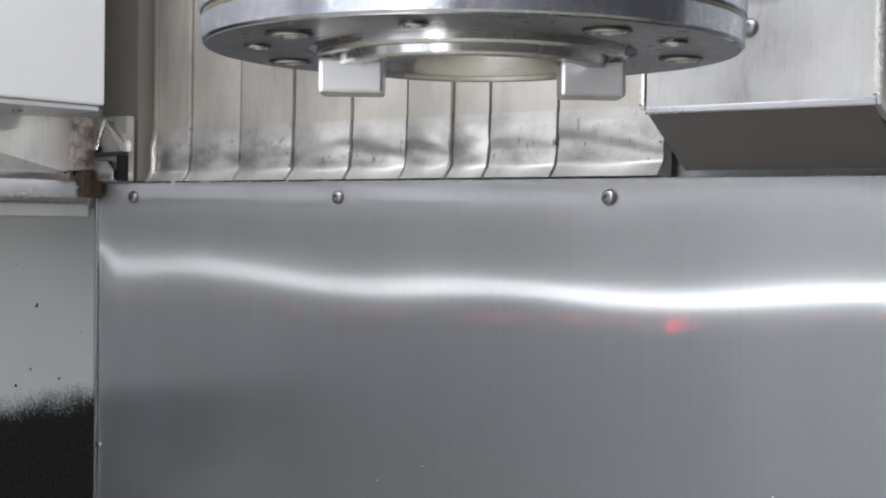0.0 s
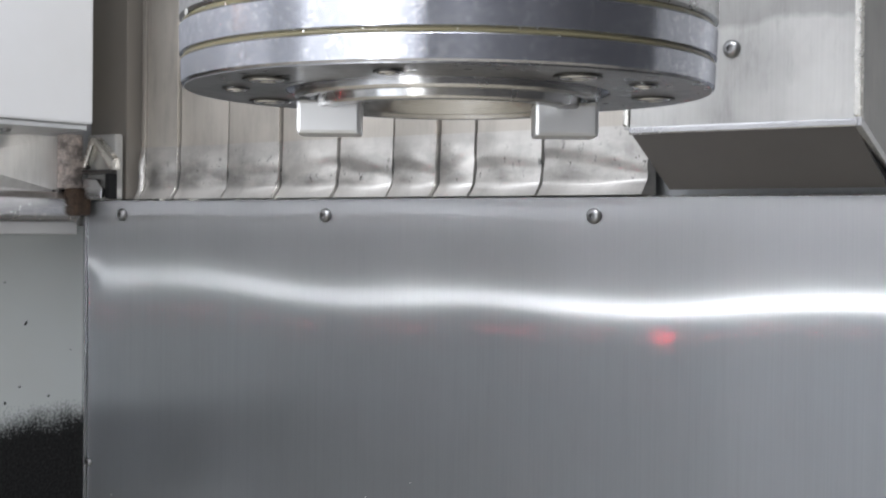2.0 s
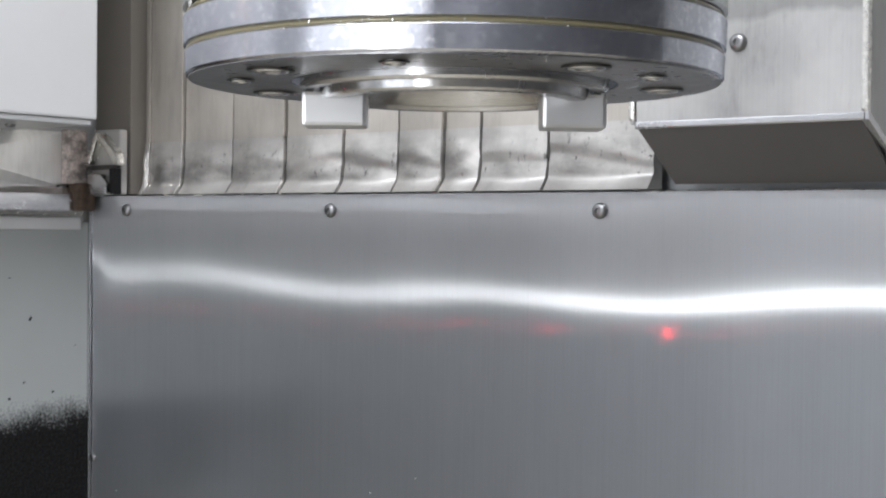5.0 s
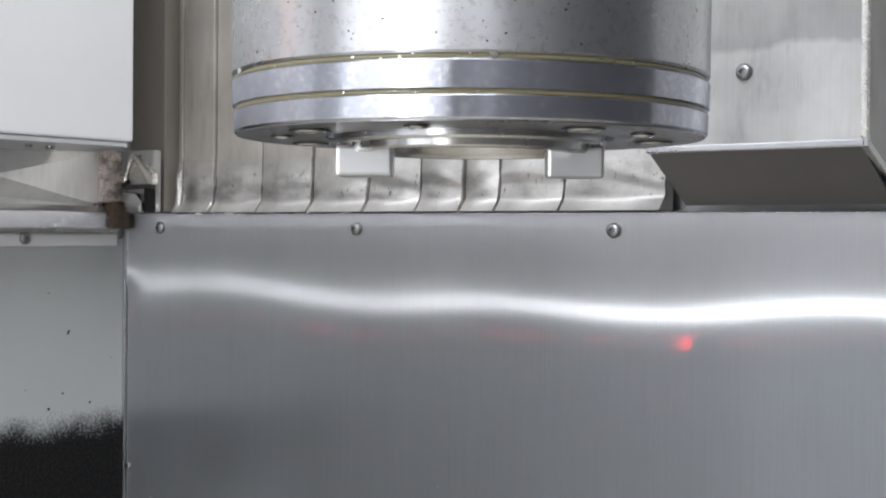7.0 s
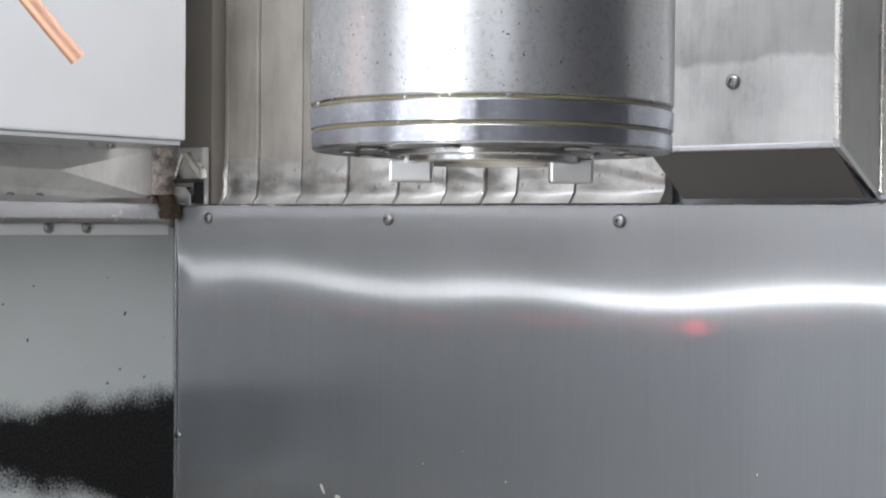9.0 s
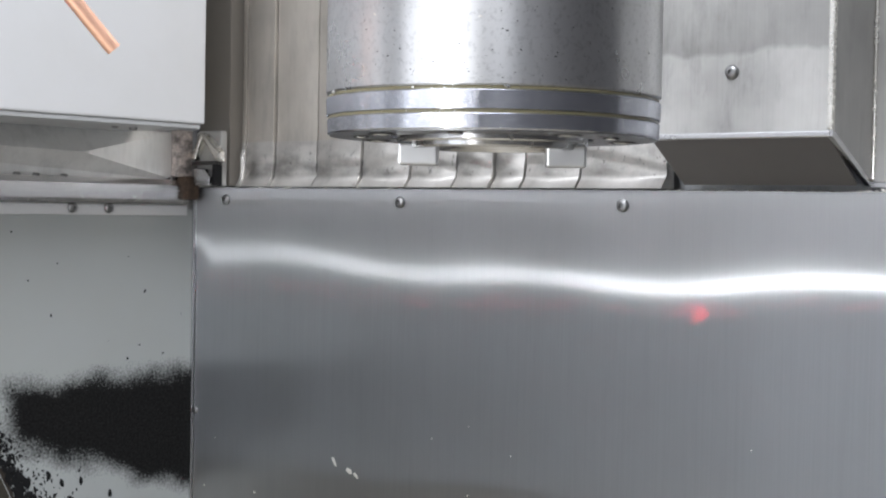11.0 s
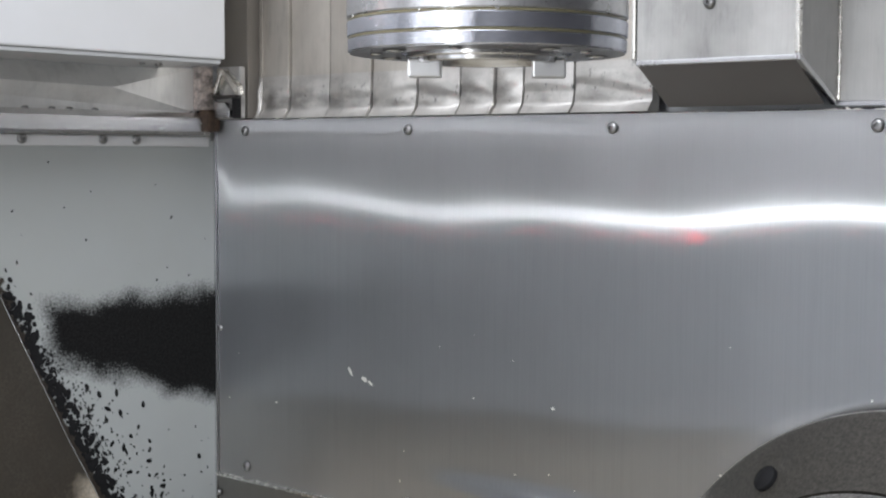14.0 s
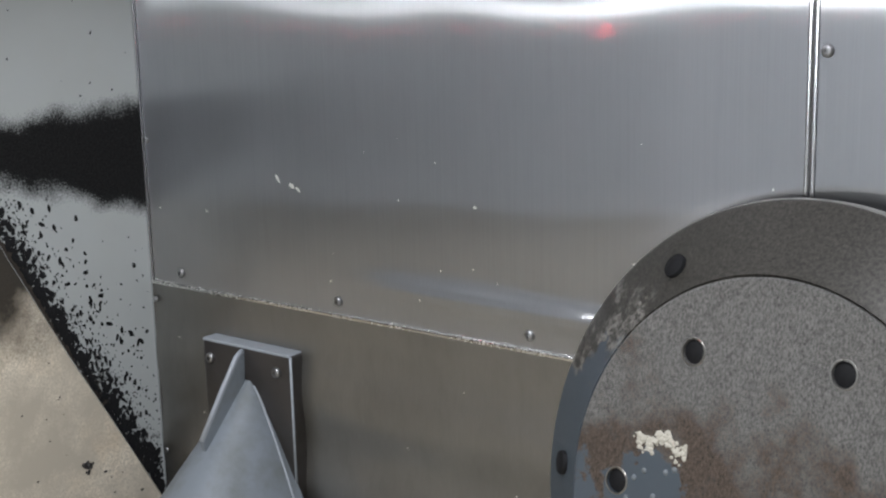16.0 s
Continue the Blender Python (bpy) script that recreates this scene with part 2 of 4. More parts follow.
def worn_white():
    """White paint with a black worn band and dark specks near the sloping edge."""
    m, nt, out = mat("worn_white_paint")
    tc = nt.nodes.new("ShaderNodeTexCoord")
    sep = node(nt, "SeparateXYZ", [("Vector", tc.outputs["Object"])])
    y, z = sep.outputs[1], sep.outputs[2]
    big = noise_tex(nt, tc.outputs["Object"], 22.0, 4.0)
    fine = noise_tex(nt, tc.outputs["Object"], 420.0, 3.0, 0.7)
    n = calc(nt, "ADD", remap(nt, big, 0.3, 0.7, -0.007, 0.007), remap(nt, fine, 0.3, 0.7, -0.008, 0.008))
    top = remap(nt, calc(nt, "ADD", calc(nt, "SUBTRACT", 0.529, z), n), -0.007, 0.013, 0.0, 1.0)
    lo = node(nt, "Math", [(0, y), (1, -0.30), (2, 0.402)], operation="MULTIPLY_ADD").outputs[0]
    bot = remap(nt, calc(nt, "ADD", calc(nt, "SUBTRACT", z, lo), n), -0.007, 0.013, 0.0, 1.0)
    end = remap(nt, calc(nt, "ADD", calc(nt, "ADD", y, 0.220), n), -0.006, 0.016, 0.0, 1.0)
    band = calc(nt, "MULTIPLY", calc(nt, "MULTIPLY", top, bot), end)
    c1 = noise_tex(nt, tc.outputs["Object"], 6.0, 6.0, 0.6)
    white = mixc(nt, remap(nt, c1, 0.45, 0.75, 0.0, 0.25), (0.37, 0.39, 0.385, 1), (0.31, 0.31, 0.27, 1))
    dark = mixc(nt, remap(nt, fine, 0.4, 0.7, 0.0, 1.0), (0.004, 0.004, 0.004, 1), (0.018, 0.018, 0.018, 1))
    col = mixc(nt, band, white, dark)
    slope = node(nt, "Math", [(0, y), (1, -1.885), (2, 0.0525)], operation="MULTIPLY_ADD").outputs[0]
    rag = noise_tex(nt, tc.outputs["Object"], 95.0, 5.0, 0.7)
    low = calc(nt, "ADD", calc(nt, "SUBTRACT", slope, z), remap(nt, rag, 0.3, 0.7, -0.022, 0.022))
    col = mixc(nt, remap(nt, low, 0.0, 0.004, 0.0, 1.0), col, mixc(nt, fine, (0.016, 0.014, 0.012, 1), (0.085, 0.072, 0.058, 1)))
    rg = calc(nt, "ADD", calc(nt, "MULTIPLY", band, 0.3), 0.38)
    principled(nt, out, col, rg, 0.0, bump(nt, fine, calc(nt, "ADD", calc(nt, "MULTIPLY", band, 0.3), 0.05), 0.0008)).inputs["Specular IOR Level"].default_value = 0.14
    return m


M_WORN = worn_white()

# ---- mesh helpers ----


def link(name, bm, material, parent=None, label="", smooth=False, loc=None):
    me = bpy.data.meshes.new(name)
    bm.to_mesh(me)
    bm.free()
    for mt in material if isinstance(material, (list, tuple)) else [material]:
        me.materials.append(mt)
    if smooth:
        for p in me.polygons:
            p.use_smooth = True
    ob = new(name, me)
    if parent is not None:
        ob.parent = parent
    if loc is not None:
        ob.location = loc
    if label:
        ob["label"] = label
    return ob


def part(name, bm, material, parent, label="", smooth=False, loc=None):
    return link(name, bm, material, parent, label, smooth, loc)


def share(name, ob, parent, m):
    """One more part on the same mesh."""
    o = new(name, ob.data)
    o.parent = parent
    o.matrix_basis = m
    return o


def thing(name, label, category, loc=(0, 0, 0), group="", kind=""):
    e = new(name)
    e.location = loc
    e.empty_display_size = 0.02
    return tagged(e, label, category, group, kind)


def box(x0, x1, y0, y1, z0, z1, bevel=0.0, seg=2, bm=None):
    bm2 = bmesh.new()
    bmesh.ops.create_cube(bm2, size=1, matrix=Matrix.Translation(((x0 + x1) / 2, (y0 + y1) / 2, (z0 + z1) / 2)) @ Matrix.Diagonal((x1 - x0, y1 - y0, z1 - z0, 1)))
    if bevel:
        bmesh.ops.bevel(bm2, geom=bm2.edges[:], offset=bevel, segments=seg, affect="EDGES", profile=0.6)
    return bm2 if bm is None else join(bm, bm2)


def join(bm, other):
    me = bpy.data.meshes.new("tmp")
    other.to_mesh(me)
    other.free()
    bm.from_mesh(me)
    bpy.data.meshes.remove(me)
    return bm


def prism(pts, axis, a, b, bevel=0.0):
    """A polygon of (u, v) drawn out along an axis from a to b."""
    bm = bmesh.new()
    put = {"x": lambda u, v, w: (w, u, v), "y": lambda u, v, w: (u, w, v), "z": lambda u, v, w: (u, v, w)}[axis]
    lo = [bm.verts.new(put(u, v, a)) for u, v in pts]
    hi = [bm.verts.new(put(u, v, b)) for u, v in pts]
    bm.faces.new(lo)
    bm.faces.new(hi[::-1])
    n = len(pts)
    for i in range(n):
        bm.faces.new((lo[i], hi[i], hi[(i + 1) % n], lo[(i + 1) % n]))
    bmesh.ops.recalc_face_normals(bm, faces=bm.faces[:])
    if bevel:
        bmesh.ops.bevel(bm, geom=bm.edges[:], offset=bevel, segments=2, affect="EDGES", profile=0.6)
    return bm


def lathe(profile, seg=96, closed=False):
    """A profile of (radius, height) turned round z."""
    bm = bmesh.new()
    rings = []
    for r, z in profile:
        if r < 1e-6:
            rings.append([bm.verts.new((0, 0, z))])
        else:
            rings.append([bm.verts.new((r * math.cos(2 * math.pi * i / seg), r * math.sin(2 * math.pi * i / seg), z)) for i in range(seg)])
    pairs = list(zip(rings, rings[1:])) + ([(rings[-1], rings[0])] if closed else [])
    for a, b in pairs:
        for i in range(seg):
            j = (i + 1) % seg
            if len(a) == 1 and len(b) > 1:
                bm.faces.new((a[0], b[i], b[j]))
            elif len(b) == 1 and len(a) > 1:
                bm.faces.new((a[i], b[0], a[j]))
            elif len(a) > 1:
                bm.faces.new((a[i], b[i], b[j], a[j]))
    bmesh.ops.recalc_face_normals(bm, faces=bm.faces[:])
    return bm


def sharpen(ob, angle=35):
    """Smooth faces with hard edges kept."""
    me = ob.data
    bm = bmesh.new()
    bm.from_mesh(me)
    for e in bm.edges:
        e.smooth = len(e.link_faces) == 2 and e.calc_face_angle(0) < radians(angle)
    for f in bm.faces:
        f.smooth = True
    bm.to_mesh(me)
    bm.free()
    return ob


def pipe_bar(points, r, seg=10):
    """A thin straight bar between two points."""
    a, b = Vector(points[0]), Vector(points[1])
    q = (b - a).to_track_quat("Z", "Y").to_matrix().to_4x4()
    bm = lathe([(0, 0), (r, 0), (r, (b - a).length), (0, (b - a).length)], seg)
    bmesh.ops.transform(bm, matrix=Matrix.Translation(a) @ q, verts=bm.verts[:])
    return bm


def button_head(r, h):
    """A round screw head with a six-sided socket, facing +z."""
    bm = lathe([(r, 0), (r, h * 0.25), (r * 0.93, h * 0.6), (r * 0.75, h * 0.88), (r * 0.5, h), (r * 0.36, h), (r * 0.36, h * 0.35), (0, h * 0.3)], 24)
    return bm


SCREW = link("screw", button_head(0.0052, 0.0034), M_SCREW)
sharpen(SCREW)
SCREW_DATA = SCREW.data
bpy.data.objects.remove(SCREW)


def screw(parent, place, facing, s=1.0):
    o = new("screw", SCREW_DATA)
    o.parent = parent
    q = Vector(facing).to_track_quat("Z", "Y").to_matrix().to_4x4()
    o.matrix_basis = Matrix.Translation(place) @ q @ pose(0, 0, 0, 0, 0, random.uniform(0, 60)) @ Matrix.Diagonal((s, s, s, 1))
    return o


# ---- enclosure ----
CORNER = -0.05
TOP = 0.712
SEAM = 0.324


def setting(name, bm, material, label, category):
    return tagged(link(name, bm, material), label, category, kind="structure")


setting("wall_back", box(-0.25, 1.48, 0.03, 0.09, -0.05, 1.85), M_GREY, "grey painted sheet wall behind the steel panels", "wall")
setting("wall_left", box(-0.11, CORNER - 0.004, -2.0, 0.03, -0.05, 1.85), M_WHITE, "white painted side wall of the machine cabin", "wall")
# Right and front walls are out of view; their tones shape the steel's reflections.
setting("wall_right", box(1.42, 1.48, -2.0, 0.03, -0.05, 1.85), M_GREY3, "unseen charcoal side wall, kept dark for reflections", "wall")
setting("wall_front_middle", box(1.10, 1.30, -1.71, -1.648, 0.30, 0.558), M_GREY3, "unseen charcoal front wall below the door window, toned for reflections", "wall")
setting("wall_front_side", box(1.30, 1.42, -1.71, -1.65, 0.30, 1.85), M_GREY3, "unseen charcoal front wall beside the door window, toned for reflections", "wall")
setting("wall_front", box(-0.05, 1.30, -1.71, -1.65, 0.56, 1.85), M_WHITE, "unseen white front wall, toned for reflections", "wall")
setting("wall_front_low_corner", box(1.10, 1.42, -1.71, -1.648, -0.05, 0.30), M_GREY3, "unseen charcoal lower front wall near the corner, toned for reflections", "wall")
setting("wall_front_lower", box(0.62, 1.10, -1.71, -1.648, -0.05, 0.558), M_GREY3, "unseen charcoal lower front wall, toned for reflections", "wall")
setting("wall_front_low_side", box(-0.05, 0.62, -1.71, -1.648, -0.05, 0.558), M_PALE, "unseen pale blue-grey lower front wall, toned for reflections", "wall")
setting("floor", box(-0.054, 1.42, -1.94, 0.03, -0.05, 0.0), M_TRAY, "stained steel chip tray floor", "floor")
setting("apron", prism([(-0.9, 0.001), (-1.647, 0.001), (-1.647, 0.125)], "x", -0.04, 1.418), M_TRAY, "stained steel apron sloping up to the front wall", "apron")
setting("ceiling", box(-0.11, 1.48, -2.0, 0.09, 1.85, 1.9), M_GREY2, "grey painted cabin ceiling", "ceiling")


def bow(x, z):
    """How far the big sheet stands off its plane: it is slightly dished and buckled."""
    lean = 0.0062 * math.exp(-((x - 0.50) / 0.17) ** 2) + 0.0043 * math.exp(-((x - 0.28) / 0.13) ** 2) - 0.0022 / (1 + math.exp((x - 0.12) / 0.03))
    corner = -0.0007 * math.exp(-((x + 0.047) / 0.013) ** 2 - ((z - 0.668) / 0.028) ** 2)
    dent = -0.0035 * math.exp(-((z - 0.357 - 0.012 * (0.5 - x)) / 0.014) ** 2 - ((x - 0.50) / 0.21) ** 4) * (0.93 + 0.16 * noise.noise(Vector((x * 6, z * 240, 3.0))))
    d = max(-0.05, min(0.08, z - 0.63))
    w = 0.085
    return lean * w * math.tanh((z - 0.63) / w) - 0.075 * d * d + corner + dent + 0.00006 * math.sin(x * 23 + z * 31)


def sheet(x0, x1, z0, z1, nx, nz, thick=0.003, bend=True, y=0.0, wave=0.0):
    bm = bmesh.new()
    grid = {}
    for i in range(nx + 1):
        for j in range(nz + 1):
            x, z = x0 + (x1 - x0) * i / nx, z0 + (z1 - z0) * j / nz
            grid[i, j] = bm.verts.new((x, y + (bow(x, z) if bend else 0.0) + wave * math.sin((z - 0.255 + 0.03 * (x - 0.3)) * 57), z))
    for i in range(nx):
        for j in range(nz):
            bm.faces.new((grid[i, j], grid[i + 1, j], grid[i + 1, j + 1], grid[i, j + 1]))
    edge = [e for e in bm.edges if e.is_boundary]
    ret = bmesh.ops.extrude_edge_only(bm, edges=edge)
    for v in [g for g in ret["geom"] if isinstance(g, bmesh.types.BMVert)]:
        v.co.y += thick
    bmesh.ops.recalc_face_normals(bm, faces=bm.faces[:])
    return bm


upper = thing("splash_panel", "large brushed stainless steel splash panel with button screws", "panel", kind="structure")
sharpen(part("sheet", sheet(CORNER + 0.003, 0.732, SEAM - 0.004, TOP, 110, 170), M_SHEET, upper))
lip = part("top_lip", box(CORNER + 0.003, 0.732, 0.003, 0.022, TOP - 0.002, TOP, 0.0006), M_SHEET, upper)
for k in range(4):
    screw(upper, (0.235 * k, -0.001, 0.70), (0, -1, 0))
for k in range(3):
    screw(upper, (0.235 * k, -0.001, 0.338), (0, -1, 0))
screw(upper, (-0.043, -0.001, 0.485), (0, -1, 0), 0.7)

lower = thing("splash_panel", "lower brushed stainless steel panel under a lapped seam", "panel", kind="structure")
sharpen(part("sheet", sheet(CORNER + 0.003, 0.732, 0.001, SEAM, 40, 120, y=-0.0032, bend=False, wave=0.0020), M_SHEET2, lower))
part("hem", box(CORNER + 0.003, 0.732, -0.0060, -0.0005, SEAM - 0.0022, SEAM + 0.0008, 0.0008), M_CHIP, lower, "bright folded edge")
screw(lower, (-0.043, -0.004, 0.303), (0, -1, 0), 0.7)
screw(lower, (-0.042, -0.004, 0.121), (0, -1, 0), 0.7)

right = thing("splash_panel", "brushed stainless steel panel beside a folded vertical joint", "panel", kind="structure")
sharpen(part("sheet", sheet(0.7405, 1.418, 0.001, TOP, 60, 50, y=-0.001), M_SHEET, right))
screw(right, (0.7475, -0.002, 0.606), (0, -1, 0))
screw(right, (0.7475, -0.002, 0.35), (0, -1, 0))
fold = thing("joint_strip", "narrow folded steel strip covering the vertical panel joint", "trim", kind="structure")
part("channel", box(0.7322, 0.7403, 0.0005, 0.006, 0.001, TOP - 0.02, 0.0008), M_SCREW, fold, "grey gap between the folds")
for xa, xb in ((0.7322, 0.7350), (0.7372, 0.7403)):
    part("fold", box(xa, xb, -0.0040, 0.0004, 0.001, TOP - 0.02, 0.0011), M_STEEL, fold)

# left side
side = thing("side_panel", "white painted side panel, worn black and speckled with chips", "panel", kind="structure")
part("sheet", box(CORNER - 0.003, CORNER, -1.2, -0.001, 0.002, 0.690, 0.0008), M_WORN, side)
part("edge_strip", box(CORNER - 0.002, CORNER + 0.0025, -0.0035, -0.0005, 0.002, 0.70, 0.0006), M_STEEL, side)
part("upper_flange", box(CORNER, CORNER + 0.003, -1.2, -0.012, 0.683, 0.694, 0.001), M_WHITE, side)
for yy in (-0.108, -0.149, -0.242, -0.36, -0.48):
    screw(side, (CORNER + 0.003, yy, 0.690), (1, 0, 0))

rail = thing("ledge_rail", "smooth steel rail along the top of the side panel", "rail", kind="structure")
bm = prism([(CORNER, 0.695), (CORNER + 0.010, 0.6945), (CORNER + 0.014, 0.699), (CORNER + 0.014, 0.713), (CORNER + 0.009, 0.719), (CORNER, 0.719)], "z", 0, 1)
bmesh.ops.transform(bm, matrix=Matrix(((1, 0, 0, 0), (0, 0, 1, 0), (0, 1, 0, 0), (0, 0, 0, 1))), verts=bm.verts[:])
for v in bm.verts:
    v.co.y = -1.2 if v.co.y < 0.5 else -0.018
bmesh.ops.recalc_face_normals(bm, faces=bm.faces[:])
part("bar", bm, M_STEEL, rail)
for yy in (-0.035, -0.16, -0.19, -0.21, -0.24):
    screw(rail, (CORNER + 0.006, yy, 0.7188), (0, 0, 1), 0.7)

hood = thing("side_hood", "white painted sheet metal hood overhanging the side panel", "hood")
part("shell", box(CORNER, 0.060, -1.3, -0.079, 0.769, 1.6, 0.002), M_WHITE, hood)
# Greyer than the white shell: the underside's shade is in the colour.
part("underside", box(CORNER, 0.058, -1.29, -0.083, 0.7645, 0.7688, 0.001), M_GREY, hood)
screw(hood, (0.02, -0.13, 0.7642), (0, 0, -1), 0.8)
screw(hood, (0.02, -0.15, 0.7642), (0, 0, -1), 0.6)

recess = thing("recess_plate", "bent steel plate in the gap under the hood", "plate")
bm = bmesh.new()
X0 = CORNER + 0.003
P = [(X0, -1.2, 0.719), (X0, -0.03, 0.719), (X0, -0.03, 0.7655), (X0, -1.2, 0.7655), (X0 + 0.016, -0.150, 0.742), (X0 + 0.003, -0.36, 0.736), (X0 + 0.010, -0.8, 0.742)]
V = [bm.verts.new(p) for p in P]
for f in ((0, 6, 3), (0, 5, 6), (0, 1, 5), (1, 4, 5), (1, 2, 4), (2, 3, 4), (3, 5, 4), (3, 6, 5)):
    bm.faces.new([V[k] for k in f])
bmesh.ops.recalc_face_normals(bm, faces=bm.faces[:])
bmesh.ops.solidify(bm, geom=bm.faces[:], thickness=0.0015)
part("plate", bm, M_RECESS, recess)

strut = thing("corner_strut", "pale steel strut with rust runs at the cabin corner", "strut")
part("bar", box(-0.047, -0.034, -0.035, -0.016, 0.722, 0.768, 0.002), M_STRUT, strut)
part("flange", box(-0.0485, -0.0445, -0.037, -0.0345, 0.720, 0.766, 0.001), M_RECESS, strut)
part("foot", box(-0.043, -0.030, -0.030, -0.010, 0.699, 0.7225, 0.003), M_FOOT, strut, "dark brown rusted foot")
part("bolt", pipe_bar([(-0.046, -0.040, 0.716), (-0.046, -0.028, 0.716)], 0.0052, 18), M_BLACK, strut)

filler = thing("corner_post", "taupe painted post beside the way cover", "post")
part("post", box(CORNER, -0.002, 0.004, 0.028, 0.7135, 1.6, 0.001), painted("taupe_paint", (0.17, 0.155, 0.135), 0.5), filler)

clamp = thing("corner_clamp", "shiny steel clamp block beside the way cover", "clamp")
part("back_plate", box(-0.034, 0.004, -0.012, -0.004, 0.7125, 0.768, 0.002), M_BOX, clamp, "pale sheet behind the clamp")
# Tent-shaped highlight on the plate, modelled as a bright wedge.
tent = bmesh.new()
for pts in ([(-0.019, 0.765), (-0.013, 0.764), (-0.026, 0.739), (-0.034, 0.738)], [(-0.019, 0.765), (-0.012, 0.765), (0.011, 0.747), (0.012, 0.737), (0.006, 0.738)]):
    join(tent, prism(pts, "y", -0.021, -0.0125, 0.0018))
part("wedge", tent, M_CHIP, clamp, "bright steel wedge shaped as the plate's tent highlight")
part("bar", prism([(-0.032, 0.7335), (0.007, 0.7345), (0.007, 0.738), (-0.032, 0.7375)], "y", -0.019, -0.0125, 0.001), M_SOOT, clamp)
part("hook", prism([(-0.027, 0.7125), (-0.002, 0.7125), (-0.001, 0.722), (-0.010, 0.730), (-0.028, 0.731)], "y", -0.022, -0.0125, 0.002), M_STEEL, clamp)
# Black block stands in for the darkness inside the slot.
part("slot", box(0.0015, 0.0070, -0.0215, -0.0125, 0.7130, 0.7345, 0.001), M_BLACK, clamp)

# pleated cover behind the panel's top edge
cover = thing("way_cover", "stainless steel way cover of upright overlapping plates", "cover")
XS = (0.0, 0.009, 0.054, 0.113, 0.175, 0.237, 0.291, 0.335, 0.368, 0.425, 0.508)
for k in range(len(XS) - 1):
    x0, x1 = XS[k], XS[k + 1] - 0.001
    back = 0.020 - 0.0012 * k
    turn = 0.0030 + 0.0022 * math.sin(k * 2.3)
    gap = 0.0018 if 1 <= k < 9 else 0.001

    def plate_mesh(zs, flare, proud):
        nx = 12
        bm = bmesh.new()
        rows = []
        for z in zs:
            u = max(0.0, 1 - (z - 0.7135) / 0.043) * flare
            row = []
            for i in range(nx + 1):
                f = i / nx
                pillow = math.sin(math.pi * f) * (0.0030 * math.sin(math.pi * u) + 0.0010)
                mid_z = 0.7325 + (f - 0.5) * 0.014 * math.sin(k * 1.9 + 0.6)
                crease = flare * (0.0034 * max(0.0, 1 - abs(z - mid_z) / 0.0075) - 0.0016 * max(0.0, 1 - abs(z - mid_z - 0.013 + 0.016 * abs(f - 0.45)) / 0.006))
                foot = flare * 0.0058 * max(0.0, 1 - (z - 0.7135) / 0.0095) ** 1.3
                row.append((x0 + (x1 + 0.001 - gap - x0) * f, back - 0.001 - proud - turn * f - pillow - 0.0030 * u * u + crease * 0.34 - foot, z))
            row = [(x0, back + 0.003, z)] + row + [(x1 + 0.001 - gap, back + 0.003, z)]
            rows.append([bm.verts.new(p) for p in row])
        for a, b in zip(rows, rows[1:]):
            for i in range(nx + 3):
                j = (i + 1) % (nx + 3)
                bm.faces.new((a[i], a[j], b[j], b[i]))
        bm.faces.new(rows[0])
        bm.faces.new(rows[-1])
        bmesh.ops.recalc_face_normals(bm, faces=bm.faces[:])
        return bm

    upper_plate = sharpen(part("plate", plate_mesh([0.7565, 0.77, 0.80, 0.9, 1.6], 0.0, 0.0), M_COVER, cover), 40)
    sharpen(part("skirt", plate_mesh([0.7135 + 0.0017 * j for j in range(27)], 1.0, 0.0006), M_SKIRT, upper_plate, "flared steel skirt, smeared, with a painted dark reflection"), 40)

# cover box at the column
colbox = thing("column_box", "stainless sheet box with a sloping underside darkened as shade", "box")
part("front", box(0.522, 0.662, -0.046, -0.043, 0.750, 1.6, 0.001), M_BOX_FRONT, colbox)
part("front_hem", box(0.522, 0.662, -0.0475, -0.043, 0.7475, 0.7520, 0.001), M_STEEL, colbox)
part("side_plate", prism([(-0.0425, 0.7505), (0.0145, 0.7193), (0.026, 0.7193), (0.026, 1.6), (-0.0425, 1.6)], "x", 0.6605, 0.6636), M_BOX, colbox)
part("side_plate", box(0.5185, 0.5215, -0.047, 0.026, 0.7505, 1.6, 0.0008), M_BOX, colbox)
part("underside", prism([(-0.0445, 0.7480), (-0.0445, 0.7500), (0.002, 0.7185), (0.002, 0.7165)], "x", 0.5225, 0.6600), M_UNDERSHADE, colbox)
part("side_hem", prism([(-0.0465, 0.7480), (-0.0465, 0.7530), (0.0145, 0.7205), (0.0145, 0.7165)], "x", 0.6602, 0.6640), M_STEEL, colbox)
part("corner_edge", box(0.6600, 0.6640, -0.0478, -0.0432, 0.7525, 1.6, 0.0012), M_CHIP, colbox, "bright folded corner")
part("corner_edge", box(0.5180, 0.5215, -0.0478, -0.0432, 0.7525, 1.6, 0.0012), M_CHIP, colbox, "bright folded corner")
part("back_edge", box(0.6637, 0.6665, 0.0140, 0.0170, 0.7200, 1.6, 0.0010), M_CHIP, colbox, "bright folded corner")
screw(colbox, (0.588, -0.046, 0.794), (0, -1, 0))
colface = thing("column_sheet", "plain stainless sheet beside the column box", "sheet")
part("sheet", box(0.664, 1.418, 0.017, 0.020, 0.7185, 1.6, 0.001), M_BOX, colface)
part("hem", box(0.664, 1.418, 0.0145, 0.020, 0.7150, 0.7195, 0.0008), M_STEEL, colface)

